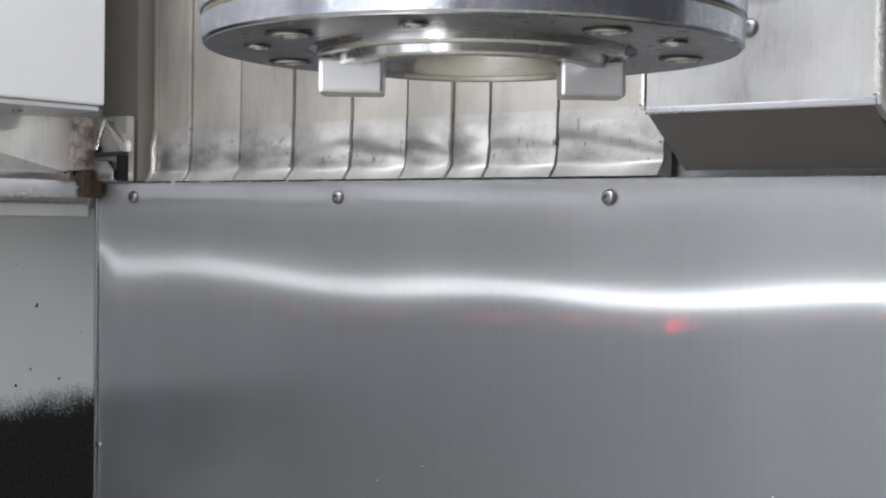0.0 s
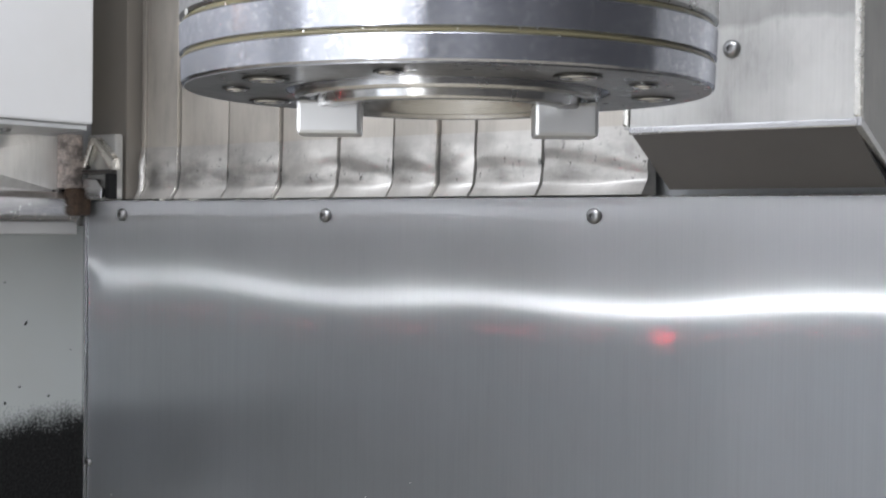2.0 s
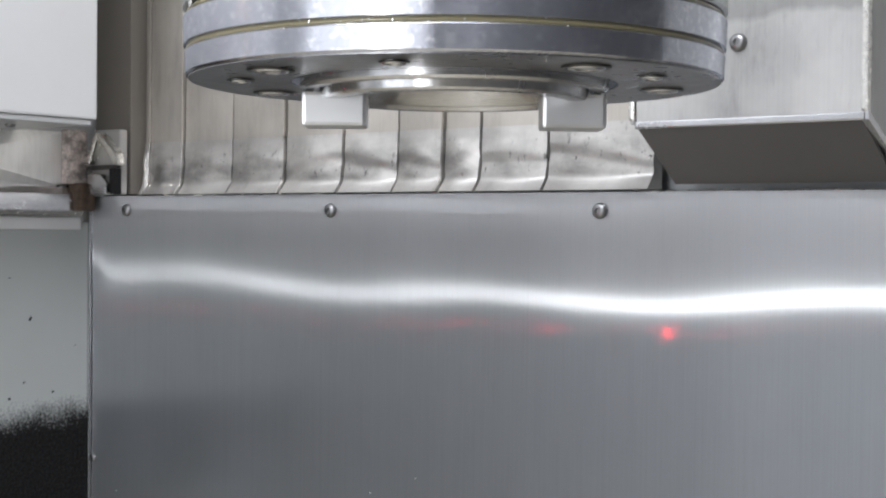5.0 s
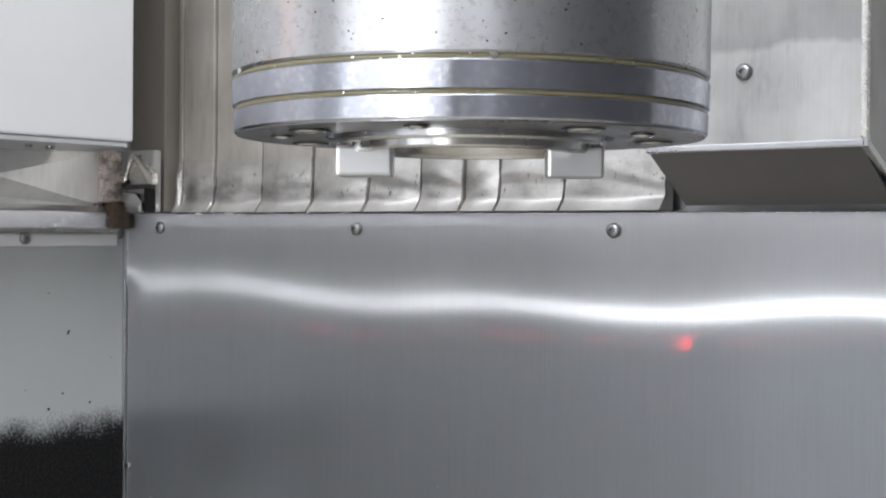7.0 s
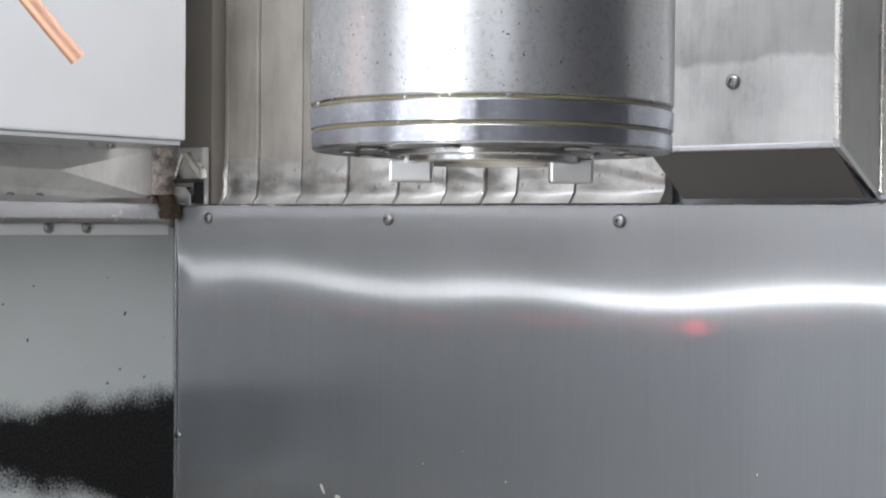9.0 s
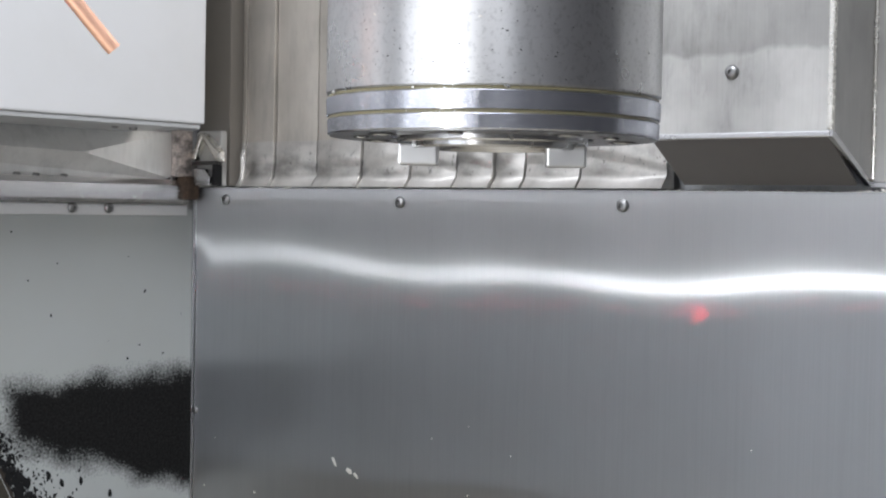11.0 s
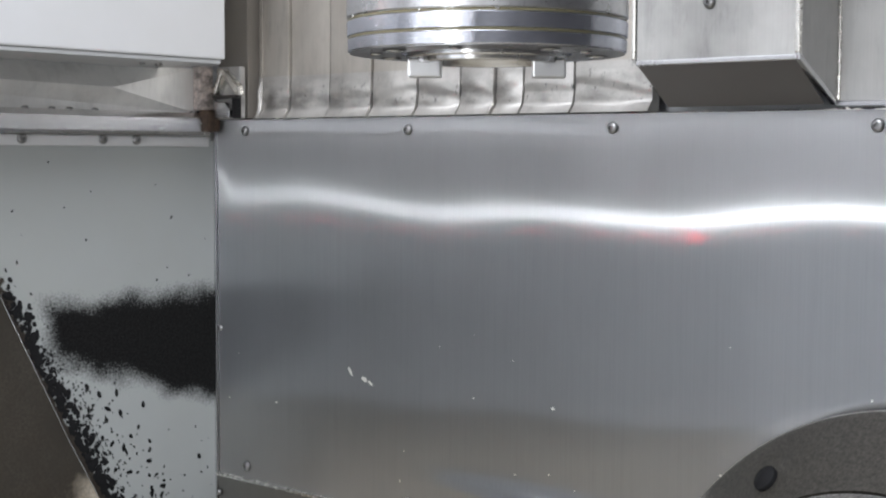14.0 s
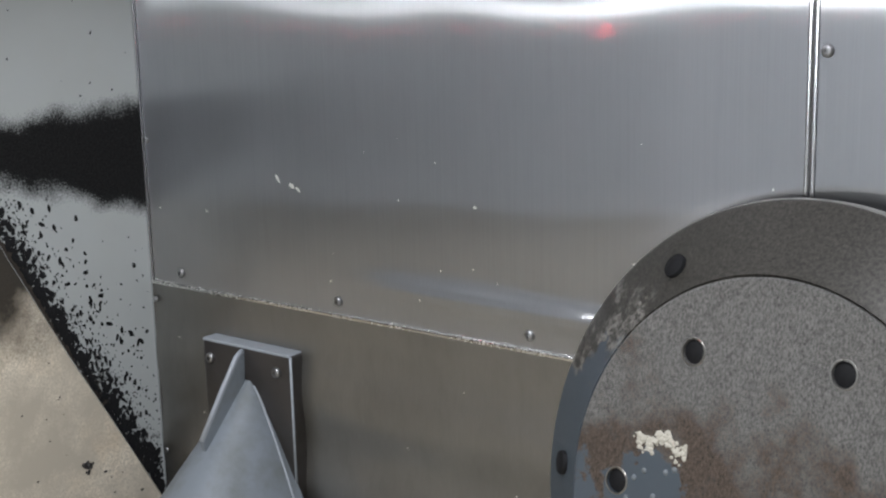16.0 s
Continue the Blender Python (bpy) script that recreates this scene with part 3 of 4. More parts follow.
# sloping plate at the lower side
guard = thing("sloping_plate", "stained bare steel plate with a sloping upper edge", "plate")
EDGE = ((-0.011, 0.058), (-0.080, 0.180), (-0.131, 0.268), (-0.197, 0.390), (-0.264, 0.525), (-0.336, 0.678))
part("plate", prism([*EDGE, (-0.40, 0.678), (-0.40, 0.004), (-0.011, 0.004)], "x", CORNER + 0.004, CORNER + 0.008, 0.0008), M_BLOT, guard)
bm = bmesh.new()
for (ya, za), (yb, zb) in zip(EDGE, EDGE[1:]):
    join(bm, pipe_bar([(CORNER + 0.006, ya, za + 0.001), (CORNER + 0.006, yb, zb + 0.001)], 0.0012))
part("edge", bm, M_STEEL, guard, "bright worn upper edge")
blob = bmesh.new()
rb = random.Random(3)
for k in range(16):
    bmesh.ops.create_icosphere(blob, subdivisions=1, radius=rb.uniform(0.0012, 0.0034), matrix=Matrix.Translation((CORNER + 0.0082, -0.117 + rb.gauss(0, 0.003), 0.137 + rb.gauss(0, 0.004))) @ Matrix.Diagonal((0.4, 1, 1, 1)))
for k in range(26):
    y = rb.uniform(-0.20, -0.02)
    bmesh.ops.create_icosphere(blob, subdivisions=1, radius=rb.uniform(0.0005, 0.0016), matrix=Matrix.Translation((CORNER + 0.0081, y, 0.02 + rb.random() * max(0.02, -1.6 * y))) @ Matrix.Diagonal((0.3, rb.uniform(1, 2.4), 1, 1)))
tagged(part("dirt_clot", blob, M_SOOT, guard, "dark clots of dried dirt", True), kind="stuff")
# Out-of-view plates, added only for what the splash panel mirrors.
tray = thing("reflection_plates", "unseen tan plates added to tint the panel's reflections", "tray", kind="structure")
part("upper_plate", box(CORNER + 0.004, CORNER + 0.007, -1.2, -0.402, 0.004, 0.678, 0.0008), M_BLOT2, tray, "unseen plate painted dark above and tan below")
part("plate", box(CORNER + 0.001, CORNER + 0.004, -1.64, -1.202, 0.002, 0.10, 0.0008), M_BLOT, tray)

# ---- spindle ----
AX, AY = 0.749, -0.511
head = thing("machine_spindle", "polished steel milling spindle nose with a ringed flange", "spindle", (AX, AY, 0.0))
R = 0.0620
G1, G2, BASE = 0.7362, 0.7283, 0.7222
sharpen(part("housing", lathe([(0.0, 1.30), (R, 1.30), (R, G1 + 0.0012), (R - 0.0006, G1 + 0.0006), (0.05, G1 + 0.0006), (0.0, G1 + 0.0006)], 128), M_TURNED, head))
part("grease_ring", lathe([(0.055, G1 + 0.0006), (R - 0.0011, G1 + 0.0006), (R - 0.0007, G1), (R - 0.0011, G1 - 0.0006), (0.055, G1 - 0.0006)], 128), M_GREASE, head, "thin line of old yellow grease", smooth=True)
R2, R3 = 0.0616, 0.0610
sharpen(part("upper_ring", lathe([(0.05, G1 - 0.0006), (R - 0.0006, G1 - 0.0006), (R, G1 - 0.0011), (R2 + 0.0002, G2 + 0.0008), (R2 - 0.0004, G2 + 0.0005), (0.05, G2 + 0.0005)], 128), M_RING, head))
part("grease_ring", lathe([(0.055, G2 + 0.0005), (R2 - 0.0007, G2 + 0.0005), (R2 - 0.0003, G2), (R2 - 0.0007, G2 - 0.0005), (0.055, G2 - 0.0005)], 128), M_GREASE, head, "thin line of old yellow grease", smooth=True)
sharpen(part("flange", lathe([(0.05, G2 - 0.0005), (R2 - 0.0004, G2 - 0.0005), (R2, G2 - 0.0009), (R3 + 0.0004, BASE + 0.0005), (R3, BASE), (0.0375, BASE), (0.0362, BASE + 0.0014), (0.0362, G2 - 0.0005)], 128), M_RING, head))
BOLTS = (-167, -131, -104, -66, -19, 8, 44, 107)
face_ring = part("flange_face", lathe([(0.0378, BASE + 0.0020), (0.0378, BASE - 0.0003), (R3 - 0.0003, BASE - 0.0003), (R3 - 0.0003, BASE + 0.0020)], 128, True), M_FACE, head, "dark oily flange face")
sharpen(part("nose", lathe([(0.0356, 0.730), (0.0356, 0.7206), (0.0350, 0.7200), (0.0325, 0.7200), (0.0318, 0.7212), (0.0312, 0.7212), (0.0306, 0.7186), (0.0300, 0.7181), (0.0262, 0.7181), (0.0256, 0.7190), (0.0238, 0.7190), (0.0226, 0.7200), (0.0195, 0.7245), (0.0120, 0.770), (0.0, 0.770)], 128), M_NOSE, head, "bright steel rotating nose with a tapered bore"))
a0 = radians(39.0)
for s in (1, -1):
    b = box(0.0200, 0.0348, -0.0060, 0.0060, 0.7118, 0.7197, 0.0009)
    bmesh.ops.transform(b, matrix=Matrix.Rotation(a0 + (0 if s > 0 else math.pi), 4, "Z"), verts=b.verts[:])
    part("drive_key", b, M_KEY, head, "bright ground steel drive key")
for k in BOLTS:
    a = radians(k)
    big = 1.0 if k in (-167, -104, -19, 44, 107) else 0.62
    spot = Matrix.Translation((0.0490 * math.cos(a), 0.0490 * math.sin(a), BASE - 0.0005)) @ pose(0, 0, 0, 180, 0, 0) @ Matrix.Diagonal((big, big, 1, 1))
    c = part("socket_screw", lathe([(0.0040, -0.0010), (0.0040, 0.0003), (0.0035, 0.0006), (0.0021, 0.0006), (0.0019, -0.001), (0, -0.001)], 20), M_STEEL, head, "socket screw head", smooth=True)
    c.matrix_basis = spot
    w = part("bore_ring", lathe([(0.0041, 0.0), (0.0041, 0.0003), (0.0050, 0.0003), (0.0052, 0.0)], 24), M_NICK, head, "dark oily counterbore")
    w.matrix_basis = spot
# copper coolant tube


def pipe(points, r, seg=20, inner=None):
    """A round bar or open pipe through the points."""
    bm = bmesh.new()
    rings = []
    radii = [r] if inner is None else [r, inner]
    for rad in radii:
        row = []
        for i, p in enumerate(points):
            a, b = Vector(points[max(i - 1, 0)]), Vector(points[min(i + 1, len(points) - 1)])
            q = (b - a).to_track_quat("Z", "Y")
            row.append([bm.verts.new(Vector(p) + q @ Vector((rad * math.cos(2 * math.pi * k / seg), rad * math.sin(2 * math.pi * k / seg), 0))) for k in range(seg)])
        rings.append(row)
    for row in rings:
        for a, b in zip(row, row[1:]):
            for k in range(seg):
                bm.faces.new((a[k], a[(k + 1) % seg], b[(k + 1) % seg], b[k]))
    for end in (0, -1):
        if inner is None:
            bm.faces.new(rings[0][end])
        else:
            for k in range(seg):
                bm.faces.new((rings[0][end][k], rings[0][end][(k + 1) % seg], rings[1][end][(k + 1) % seg], rings[1][end][k]))
    bmesh.ops.recalc_face_normals(bm, faces=bm.faces[:])
    return bm


tube = thing("coolant_tube", "bare copper coolant tube aimed at the spindle", "tube")
TIP = Vector((0.662, -0.618, 0.750))
UP = Vector((-0.0066, -0.0135, 0.0170)).normalized()
pts = [TIP + UP * 0.012 * i + Vector((0.00002, 0.00003, 0.0001)) * i * i for i in range(8)]
for goal in ((0.628, -0.690, 0.868), (0.630, -0.688, 0.885), (0.640, -0.670, 0.905), (0.665, -0.630, 0.920), (0.712, -0.556, 0.926)):
    pts.append(Vector(goal))
sharpen(part("pipe", pipe(pts, 0.0027, 20, 0.0019), M_COPPER, tube), 50)

# ---- round casting ----


def cut(ob, cutters):
    """Take the cutters' shapes out of ob's mesh."""
    bm = bmesh.new()
    for c in cutters:
        join(bm, c)
    me = bpy.data.meshes.new("cutter")
    bm.to_mesh(me)
    bm.free()
    tool = new("cutter", me)
    bpy.context.view_layer.update()
    tool.matrix_world = ob.matrix_world.copy()
    bpy.context.view_layer.update()
    mod = ob.modifiers.new("holes", "BOOLEAN")
    mod.operation, mod.object, mod.solver = "DIFFERENCE", tool, "EXACT"
    dg = bpy.context.evaluated_depsgraph_get()
    got = bpy.data.meshes.new_from_object(ob.evaluated_get(dg))
    ob.modifiers.clear()
    ob.data = got
    bpy.data.objects.remove(tool)
    return ob


def rod(r, a, b, seg=32):
    """A solid rod between two points."""
    return pipe([a, b], r, seg)


def hub_paint():
    m, nt, out = mat("worn_hub_casting")
    tc = nt.nodes.new("ShaderNodeTexCoord")
    sep = node(nt, "SeparateXYZ", [("Vector", tc.outputs["Object"])])
    x, y = sep.outputs[0], sep.outputs[1]
    f = noise_tex(nt, coords(nt, (1.0, 0.62, 1.0)), 560.0, 5.0, 0.8)
    c = noise_tex(nt, tc.outputs["Object"], 16.0, 6.0, 0.65)
    c2 = noise_tex(nt, tc.outputs["Object"], 55.0, 5.0, 0.65)
    grey = mixc(nt, remap(nt, f, 0.32, 0.68, 0.0, 1.0), (0.030, 0.029, 0.027, 1), (0.275, 0.267, 0.25, 1))
    rusty = mixc(nt, remap(nt, f, 0.35, 0.65, 0.0, 1.0), (0.016, 0.011, 0.008, 1), (0.150, 0.108, 0.080, 1))
    k = calc(nt, "ADD", calc(nt, "MULTIPLY", y, -8.5), calc(nt, "MULTIPLY", x, 0.3))
    k = calc(nt, "ADD", k, remap(nt, c, 0.25, 0.75, -0.9, 0.9))
    col = mixc(nt, remap(nt, calc(nt, "ADD", k, remap(nt, f, 0.3, 0.7, -0.35, 0.35)), -0.62, -0.10, 0.0, 0.95), grey, rusty)
    d = calc(nt, "ADD", calc(nt, "MULTIPLY", x, -9.0), calc(nt, "MULTIPLY", y, -12.0))
    d = calc(nt, "ADD", d, remap(nt, c2, 0.25, 0.75, -0.55, 0.55))
    ex = calc(nt, "MULTIPLY", calc(nt, "ADD", x, 0.098), 25.0)
    ey = calc(nt, "MULTIPLY", calc(nt, "ADD", y, 0.020), 24.0)
    blob = calc(nt, "ADD", calc(nt, "MULTIPLY", ex, ex), calc(nt, "MULTIPLY", ey, ey))
    blob = calc(nt, "ADD", blob, remap(nt, c2, 0.25, 0.75, -0.8, 0.8))
    paint = calc(nt, "MAXIMUM", remap(nt, d, 1.58, 1.70, 0.0, 1.0), remap(nt, blob, 1.1, 0.95, 0.0, 1.0))
    col = mixc(nt, paint, col, (0.080, 0.098, 0.116, 1))
    h = calc(nt, "ADD", calc(nt, "MULTIPLY", f, calc(nt, "SUBTRACT", 1.0, calc(nt, "MULTIPLY", paint, 0.85))), calc(nt, "MULTIPLY", paint, 0.5))
    principled(nt, out, col, calc(nt, "SUBTRACT", 0.68, calc(nt, "MULTIPLY", paint, 0.28)), 0.15, bump(nt, h, 1.0, 0.0016))
    return m


def rim_paint():
    m, nt, out = mat("scraped_rim")
    tc = nt.nodes.new("ShaderNodeTexCoord")
    sep = node(nt, "SeparateXYZ", [("Vector", tc.outputs["Object"])])
    x, y = sep.outputs[0], sep.outputs[1]
    f = noise_tex(nt, tc.outputs["Object"], 330.0, 6.0, 0.75)
    c = noise_tex(nt, tc.outputs["Object"], 18.0, 6.0, 0.7)
    smear = noise_tex(nt, tc.outputs["Object"], 75.0, 9.0, 0.78)
    base = mixc(nt, remap(nt, f, 0.35, 0.7, 0.0, 1.0), (0.022, 0.020, 0.017, 1), (0.085, 0.079, 0.067, 1))
    d = calc(nt, "ADD", calc(nt, "MULTIPLY", y, -6.0), remap(nt, c, 0.25, 0.75, -0.5, 0.5))
    scrape = calc(nt, "MULTIPLY", remap(nt, d, -0.85, -0.6, 0.0, 1.0), remap(nt, smear, 0.46, 0.60, 0.0, 0.75))
    left = remap(nt, x, -0.10, -0.14, 0.0, 1.0)
    base = mixc(nt, calc(nt, "MULTIPLY", scrape, left), base, (0.42, 0.40, 0.36, 1))
    paint = calc(nt, "MULTIPLY", remap(nt, d, -0.50, -0.42, 0.0, 1.0), left)
    base = mixc(nt, paint, base, (0.080, 0.098, 0.116, 1))
    principled(nt, out, base, 0.42, 0.3, bump(nt, f, 0.2, 0.0008))
    return m


M_LIP = metal("worn_bare_lip", (0.42, 0.41, 0.38), 0.34, (300, 300, 300), 0.9, 0.3)
M_HUB = hub_paint()
M_RIM = rim_paint()
hub = thing("rotary_hub", "worn round cast iron hub with bolt holes", "hub", (0.751, -0.12, 0.272))
FACE, DEPTH, OUTER = 0.178, 0.037, 0.2375
lay = pose(0, 0, 0, 0, 0, -9.8) @ pose(0, 0, 0, 90 - 11.8, 0, 0)
hang = [(radians(4 + 60 * k), 0.131) for k in range(6)]
rim = part("rim", lathe([(0.152, -0.075), (0.190, -0.075), (0.196, -0.062), (OUTER - 0.002, -0.058), (OUTER + 0.001, -0.052), (OUTER, -DEPTH), (OUTER - 0.004, -DEPTH + 0.004), (FACE + 0.006, -0.004), (FACE + 0.001, 0.0), (0.152, -0.031)], 160, True), M_RIM, hub, "dark scraped sloping rim")
face = part("face", lathe([(0.0, -0.03), (FACE - 0.001, -0.03), (FACE - 0.001, 0.001), (FACE - 0.003, 0.0025), (0.118, 0.0025), (0.116, 0.0030), (0.0, 0.0030)], 160), M_HUB, hub, "grainy grey cast face with rust and blue paint")
cutters = [rod(0.0098, (r * math.cos(a), r * math.sin(a), -0.029), (r * math.cos(a), r * math.sin(a), 0.02)) for a, r in hang]
cut(face, cutters)
mid, slope = (FACE + OUTER) / 2 - 0.004, (OUTER - FACE - 0.010) / (DEPTH - 0.008)
low = -DEPTH / 2 + 0.001
cutters = []
norms = []
for a, r in hang:
    n = Vector((math.cos(a), math.sin(a), slope)).normalized()
    p = Vector((mid * math.cos(a), mid * math.sin(a), low))
    norms.append((n, p))
    cutters.append(rod(0.0105, p - n * 0.030, p + n * 0.03))
cut(rim, cutters)
for o in (rim, face):
    sharpen(o, 30)
    o.matrix_basis = lay
for (a, r), (n, p) in zip(hang, norms):
    q = part("plug", lathe([(0, 0), (0.0097, 0), (0.0097, 0.0286), (0.0091, 0.0294), (0.0084, 0.0291), (0.0078, 0.0296), (0, 0.0298)], 24), M_BLACK, hub, "black rubber plug in its hole", smooth=True)
    q.matrix_basis = lay @ Matrix.Translation((r * math.cos(a), r * math.sin(a), -0.0288))
    share("plug", q, hub, lay @ Matrix.Translation(p - n * 0.0298) @ n.to_track_quat("Z", "Y").to_matrix().to_4x4() @ Matrix.Diagonal((1.07, 1.07, 1.2, 1)))
for (a, r), (n, p) in zip(hang, norms):
    w = part("worn_hole_edge", lathe([(0.0098, 0.0), (0.0100, 0.0004), (0.0112, 0.0004), (0.0116, 0.0)], 28), M_LIP, hub, "bare worn ring round the hole")
    w.matrix_basis = lay @ Matrix.Translation((r * math.cos(a), r * math.sin(a), 0.0026))
bm = bmesh.new()
rn = random.Random(9)
for k in range(150):
    u = rn.uniform(-1, 1)
    x, y = -0.0905 + 0.024 * u + rn.gauss(0, 0.002), 0.034 + 0.004 * math.cos(u * 5) - 0.004 * abs(u) + rn.gauss(0, 0.0035)
    r = rn.uniform(0.0007, 0.0024)
    lump = bmesh.new()
    bmesh.ops.create_icosphere(lump, subdivisions=2, radius=r, matrix=Matrix.Translation((x, y, 0.0032)) @ Matrix.Diagonal((1, 1, 0.5, 1)))
    for v in lump.verts:
        v.co += 0.6 * r * noise.noise_vector(v.co * 420)
    join(bm, lump)
crust = part("crust", bm, painted("dry_crust", (0.55, 0.52, 0.45), 0.9, 0.0, 0.5), hub, "pale dried crust", True)
crust.matrix_basis = lay
bm = bmesh.new()
for x, y in ((-0.104, 0.006), (-0.113, -0.002), (-0.092, -0.012), (-0.083, 0.010), (-0.118, -0.020), (-0.075, 0.014)):
    bmesh.ops.create_icosphere(bm, subdivisions=2, radius=0.0026, matrix=Matrix.Translation((x, y, 0.0030)) @ Matrix.Diagonal((1, 1, 0.6, 1)))
part("paint_blister", bm, M_BLUE, hub, "blistered blue-grey paint", True).matrix_basis = lay
lip = part("outer_lip", lathe([(OUTER - 0.0035, -DEPTH + 0.0030), (OUTER + 0.0006, -DEPTH - 0.0005), (OUTER + 0.0014, -DEPTH - 0.0030), (OUTER + 0.0014, -0.0515), (OUTER - 0.003, -0.0515)], 160, True), M_LIP, hub, "bare worn outer edge")
sharpen(lip, 30).matrix_basis = lay
neck = part("neck", pipe([(0, 0.05, 0), (0, 0.124, 0)], 0.15, 64), M_BLUE, hub)

# ---- cast bracket ----
brk = thing("cast_bracket", "blue-grey painted cast bracket screwed to the steel panel", "bracket")
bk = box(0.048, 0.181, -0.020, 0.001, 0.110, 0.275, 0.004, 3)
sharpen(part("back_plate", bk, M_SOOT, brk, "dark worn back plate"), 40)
bm = bmesh.new()
rows = []
for i in range(25):
    f = i / 24
    z = 0.238 - 0.236 * f
    rx, ry = 0.004 + 0.128 * f ** 0.85, 0.003 + 0.235 * f
    rows.append([bm.verts.new((0.116 - 0.008 * f + rx * math.cos(math.pi * k / 24), -0.018 - ry * math.sin(math.pi * k / 24), z)) for k in range(25)])
for a, b in zip(rows, rows[1:]):
    for k in range(24):
        bm.faces.new((a[k], a[k + 1], b[k + 1], b[k]))
bmesh.ops.recalc_face_normals(bm, faces=bm.faces[:])
part("boss", bm, M_BLUE, brk, smooth=True)
# Top face and edge bars carry painted highlights besides their wear.
part("top_face", box(0.0495, 0.1795, -0.0208, -0.0005, 0.2725, 0.2762, 0.0016), M_LIT_EDGE, brk, "worn top face painted paler as if lit")
part("lit_worn_edge", pipe_bar([(0.1797, -0.0188, 0.2735), (0.1797, -0.0188, 0.112)], 0.0014), M_LIT_EDGE, brk, "worn edge with a painted highlight", True)
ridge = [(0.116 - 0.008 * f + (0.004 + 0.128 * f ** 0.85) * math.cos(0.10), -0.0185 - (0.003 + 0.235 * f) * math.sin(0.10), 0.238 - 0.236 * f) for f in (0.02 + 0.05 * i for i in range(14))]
part("lit_worn_ridge", pipe(ridge, 0.0015, 12), M_LIT_EDGE, brk, "worn ridge with a painted highlight", True)
part("rib_edge", pipe([(0.110, -0.020, 0.2700), (0.110, -0.029, 0.2655), (0.110, -0.052, 0.2350), (0.110, -0.086, 0.1870)], 0.0030, 14), M_LIT_EDGE, brk, "worn rib edge with a painted highlight", True)
part("rib", prism([(-0.018, 0.2705), (-0.028, 0.2665), (-0.087, 0.1865), (-0.080, 0.165), (-0.024, 0.19)], "x", 0.1070, 0.1130, 0.002), M_BLUE, brk)
for px in (0.060, 0.160):
    screw(brk, (px, -0.020, 0.254), (0, -1, 0), 1.15)

# ---- small things ----


def shard(bm, place, normal, size, stretch, rnd, turn=None):
    """One thin bent flake lying on a surface."""
    n = Vector(normal).normalized()
    q = n.to_track_quat("Z", "Y").to_matrix()
    a = rnd.uniform(0, 6.28) if turn is None else turn
    k = rnd.choice((5, 6, 7))
    ring = []
    for i in range(k):
        t = 2 * math.pi * i / k
        u, v = size * stretch * math.cos(t) * rnd.uniform(0.7, 1.2), size * math.sin(t) * rnd.uniform(0.7, 1.2)
        ring.append(bm.verts.new(Vector(place) + q @ Vector((u * math.cos(a) - v * math.sin(a), u * math.sin(a) + v * math.cos(a), size * rnd.uniform(0.03, 0.12)))))
    top = bm.verts.new(Vector(place) + n * size * rnd.uniform(0.15, 0.35))
    for i in range(k):
        bm.faces.new((ring[i], ring[(i + 1) % k], top))


def stuff(name, bm, material, label, category):
    return tagged(link(name, bm, material), label, category, kind="stuff")


def edge_z(y):
    return 0.542 - 1.885 * (y + 0.264)


rnd = random.Random(5)
bm = bmesh.new()
made = 0
while made < 1900:
    y = rnd.uniform(-0.262, -0.006)
    up = rnd.expovariate(1 / 0.045) * (0.4 + 0.9 * (y + 0.27) / 0.26)
    z = edge_z(y) + up - 0.004
    if z > 0.42 - 0.3 * y and rnd.random() < 0.9 or z > 0.66:
        continue
    near = max(0.0, 1 - up / 0.05)
    shard(bm, (CORNER + 0.0002, y, z), (1, 0, 0), rnd.uniform(0.0005, 0.0012) + (0.0014 if rnd.random() < 0.15 and y > -0.17 else 0.0) + 0.0022 * near * rnd.random() ** 2, rnd.uniform(1.0, 2.4), rnd, rnd.gauss(1.9, 0.5))
    made += 1
for k in range(160):
    y = rnd.uniform(-0.075, -0.004)
    shard(bm, (CORNER + 0.0002, y, edge_z(y) + rnd.uniform(0, 0.05)), (1, 0, 0), rnd.uniform(0.001, 0.0045), rnd.uniform(1, 2), rnd, rnd.gauss(1.9, 0.5))
for k in range(150):
    y = rnd.uniform(-0.262, -0.10)
    shard(bm, (CORNER + 0.0002, y, edge_z(y) + abs(rnd.gauss(0.014, 0.009))), (1, 0, 0), rnd.uniform(0.0015, 0.0042), rnd.uniform(1, 2), rnd, rnd.gauss(1.9, 0.5))
for k in range(14):
    shard(bm, (CORNER + 0.0002, rnd.uniform(-0.26, -0.01), rnd.uniform(0.53, 0.68)), (1, 0, 0), rnd.uniform(0.0004, 0.0013), rnd.uniform(1, 2.5), rnd)
stuff("dark_chips", bm, M_BLACK, "dark metal chips stuck to the white side panel", "chips")

bm = bmesh.new()
for x, z, size, st, tn in ((0.157, 0.4585, 0.0021, 2.6, -0.9), (0.177, 0.4525, 0.0026, 2.1, -0.5), (0.186, 0.449, 0.002, 2.5, -0.6), (0.41, 0.452, 0.0016, 1.2, 0.0), (0.43, 0.347, 0.0025, 2.2, 0.8), (0.36, 0.345, 0.0015, 2.0, 0.4)):
    shard(bm, (x, -0.0008, z), (0, -1, 0), size, st, rnd, tn)
for k in range(70):
    x, z = rnd.uniform(-0.03, 0.72), 0.58 - 0.54 * rnd.random() ** 0.7
    y = bow(x, z) if z > SEAM else -0.0032
    shard(bm, (x, y - 0.0004, z), (0, -1, 0), rnd.uniform(0.0003, 0.0010), rnd.uniform(1, 2.2), rnd)
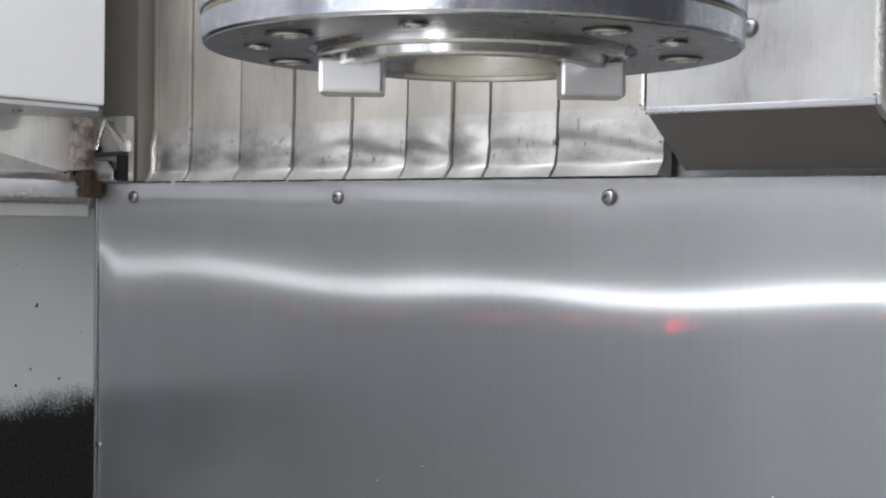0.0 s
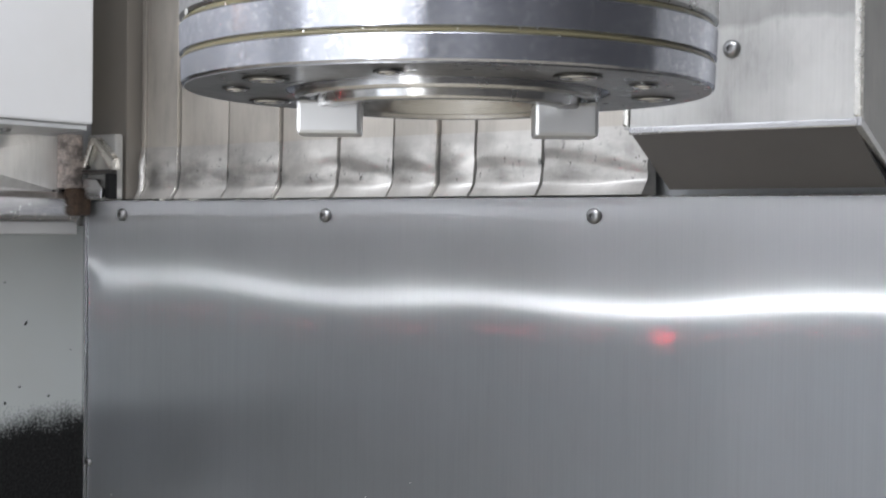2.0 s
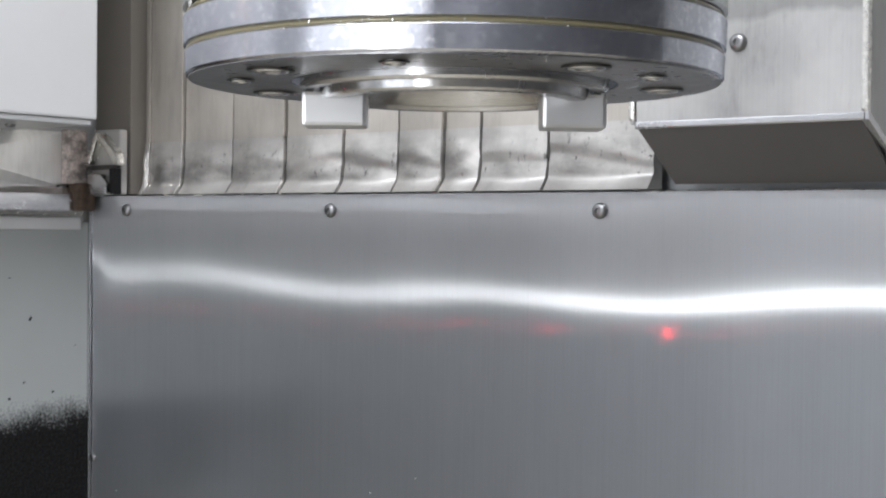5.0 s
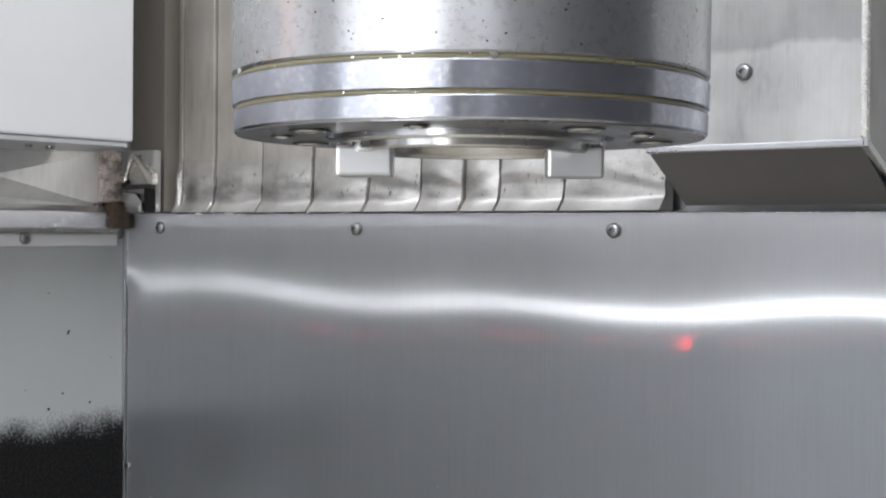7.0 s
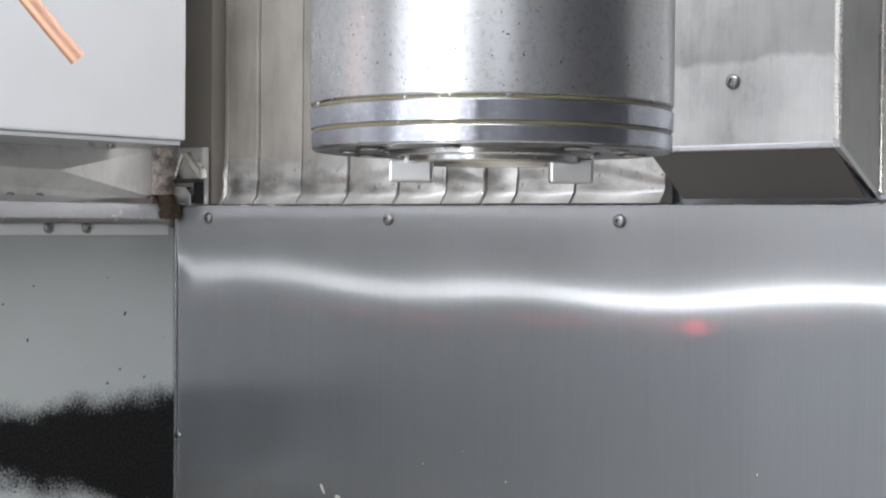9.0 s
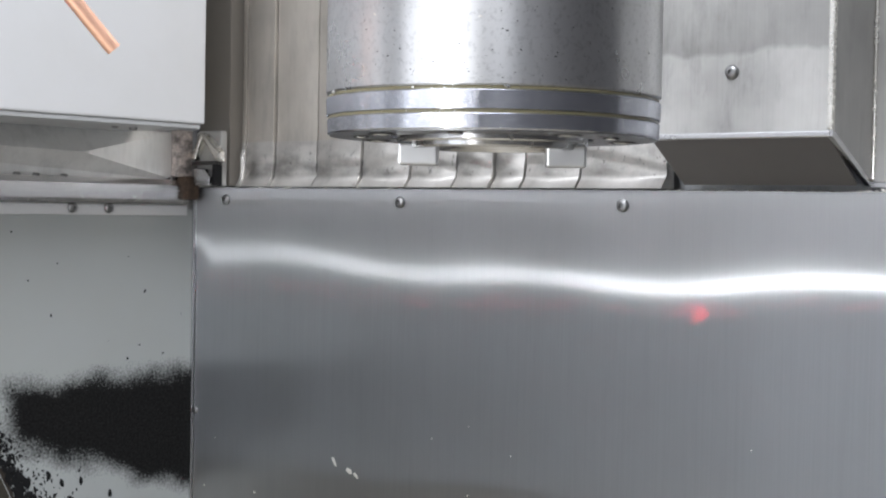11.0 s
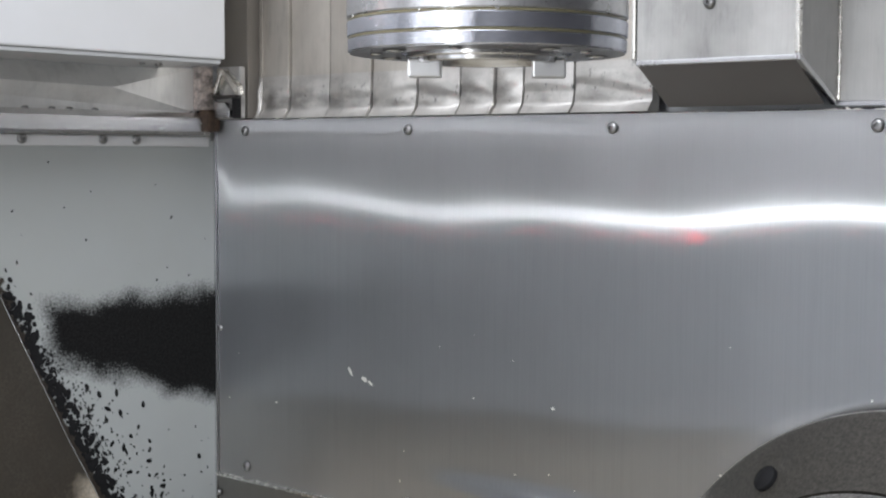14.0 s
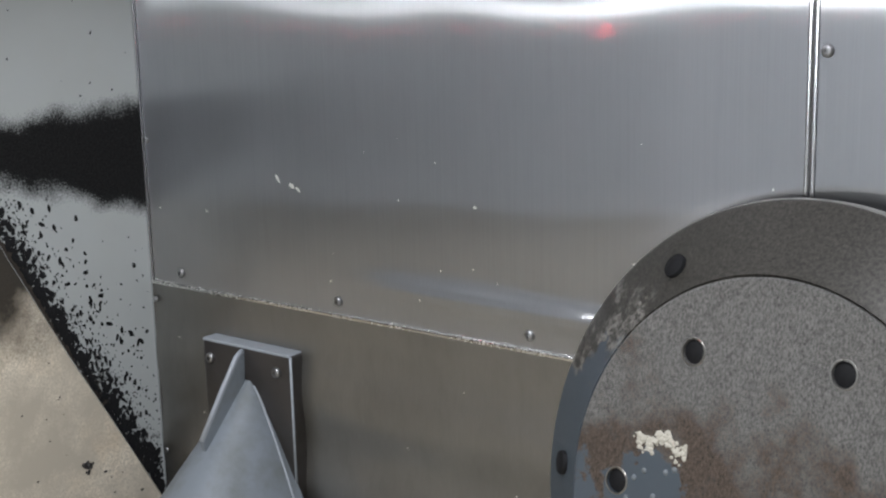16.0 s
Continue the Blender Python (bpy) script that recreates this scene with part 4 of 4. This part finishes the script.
for k in range(240):
    x = rnd.uniform(0.0, 0.72) if rnd.random() < 0.35 else rnd.uniform(0.50, 0.72)
    shard(bm, (x, rnd.uniform(0.002, 0.008), TOP + 0.0002), (rnd.gauss(0, 0.5), -0.4, 1), rnd.uniform(0.0007, 0.0022), rnd.uniform(1, 2.0), rnd)
stuff("bright_chips", bm, painted("pale_chips", (0.52, 0.50, 0.46), 0.35, 0.3), "small bright metal chips on the steel panels", "chips")

bm = bmesh.new()
for k in range(110):
    a = radians(rnd.uniform(-170, 60))
    if rnd.random() < 0.45:
        z = rnd.choice((G1, G1, G2)) + rnd.gauss(0, 0.0005)
        r = R - 0.0006
        size = rnd.uniform(0.00012, 0.0003)
    else:
        z = 0.7224 + 0.11 * rnd.random() ** 1.6
        r = R + 0.0001 if z > 0.739 else R - 0.0006
        if z < G1:
            r = R - (G1 - z) * 0.075 if z > G2 else R2 - (G2 - z) * 0.10
        size = rnd.uniform(0.00015, 0.0005)
    n = (math.cos(a), math.sin(a), 0)
    shard(bm, (AX + r * n[0], AY + r * n[1], z), n, size, rnd.uniform(1, 3), rnd)
for k in range(420):
    a = radians(rnd.uniform(-150, 45))
    z = rnd.uniform(BASE + 0.001, G1 - 0.001)
    r = R - (G1 - z) * 0.075 if z > G2 else R2 - (G2 - z) * 0.10
    n = (math.cos(a), math.sin(a), 0)
    shard(bm, (AX + r * n[0], AY + r * n[1], z), n, rnd.uniform(0.00005, 0.00014), rnd.uniform(1, 2.0), rnd)
for a, z, size in ((-118, 0.7366, 0.0008), (-47, 0.7364, 0.0006), (-95, 0.7790, 0.0010), (-24, 0.7720, 0.0006)):
    a = radians(a)
    n = (math.cos(a), math.sin(a), 0)
    shard(bm, (AX + R * n[0], AY + R * n[1], z), n, size, 2.2, rnd)
for k in range(170):
    a, r = radians(rnd.gauss(5, 32)), rnd.uniform(0.038, 0.059)
    shard(bm, (AX + r * math.cos(a), AY + r * math.sin(a), 0.7225), (0, 0, -1), rnd.uniform(0.0003, 0.0011), rnd.uniform(1, 2.5), rnd)
stuff("spindle_chips", bm, M_CHIP, "fine bright chips clinging to the spindle nose", "chips")

bm = bmesh.new()
for k in range(170):
    a = radians(-51 + rnd.gauss(-22, 38))
    z = G1 + 0.003 + 0.075 * rnd.random() ** 1.2
    n = (math.cos(a), math.sin(a), 0)
    shard(bm, (AX + R * n[0], AY + R * n[1], z), n, rnd.uniform(0.00010, 0.00028), rnd.uniform(1, 2.5), rnd)
stuff("spindle_grit", bm, M_BLACK, "dark grit stuck to the spindle housing", "grit")

# red indicator on the side of the cabin
mr, nt, out = mat("red_light")
em = node(nt, "Emission", [("Color", (1.0, 0.02, 0.03, 1)), ("Strength", 85.0)])
nt.links.new(em.outputs[0], out.inputs[0])
ind = thing("indicator_lamp", "small red indicator lamp on a grey arm", "lamp")
part("arm", box(CORNER, 0.084, -0.797, -0.783, 0.556, 0.568, 0.002), M_GREY, ind)
bm = bmesh.new()
bmesh.ops.create_uvsphere(bm, u_segments=16, v_segments=10, radius=0.005)
part("lens", bm, mr, ind, "glowing red lens", True, (0.080, -0.790, 0.572))
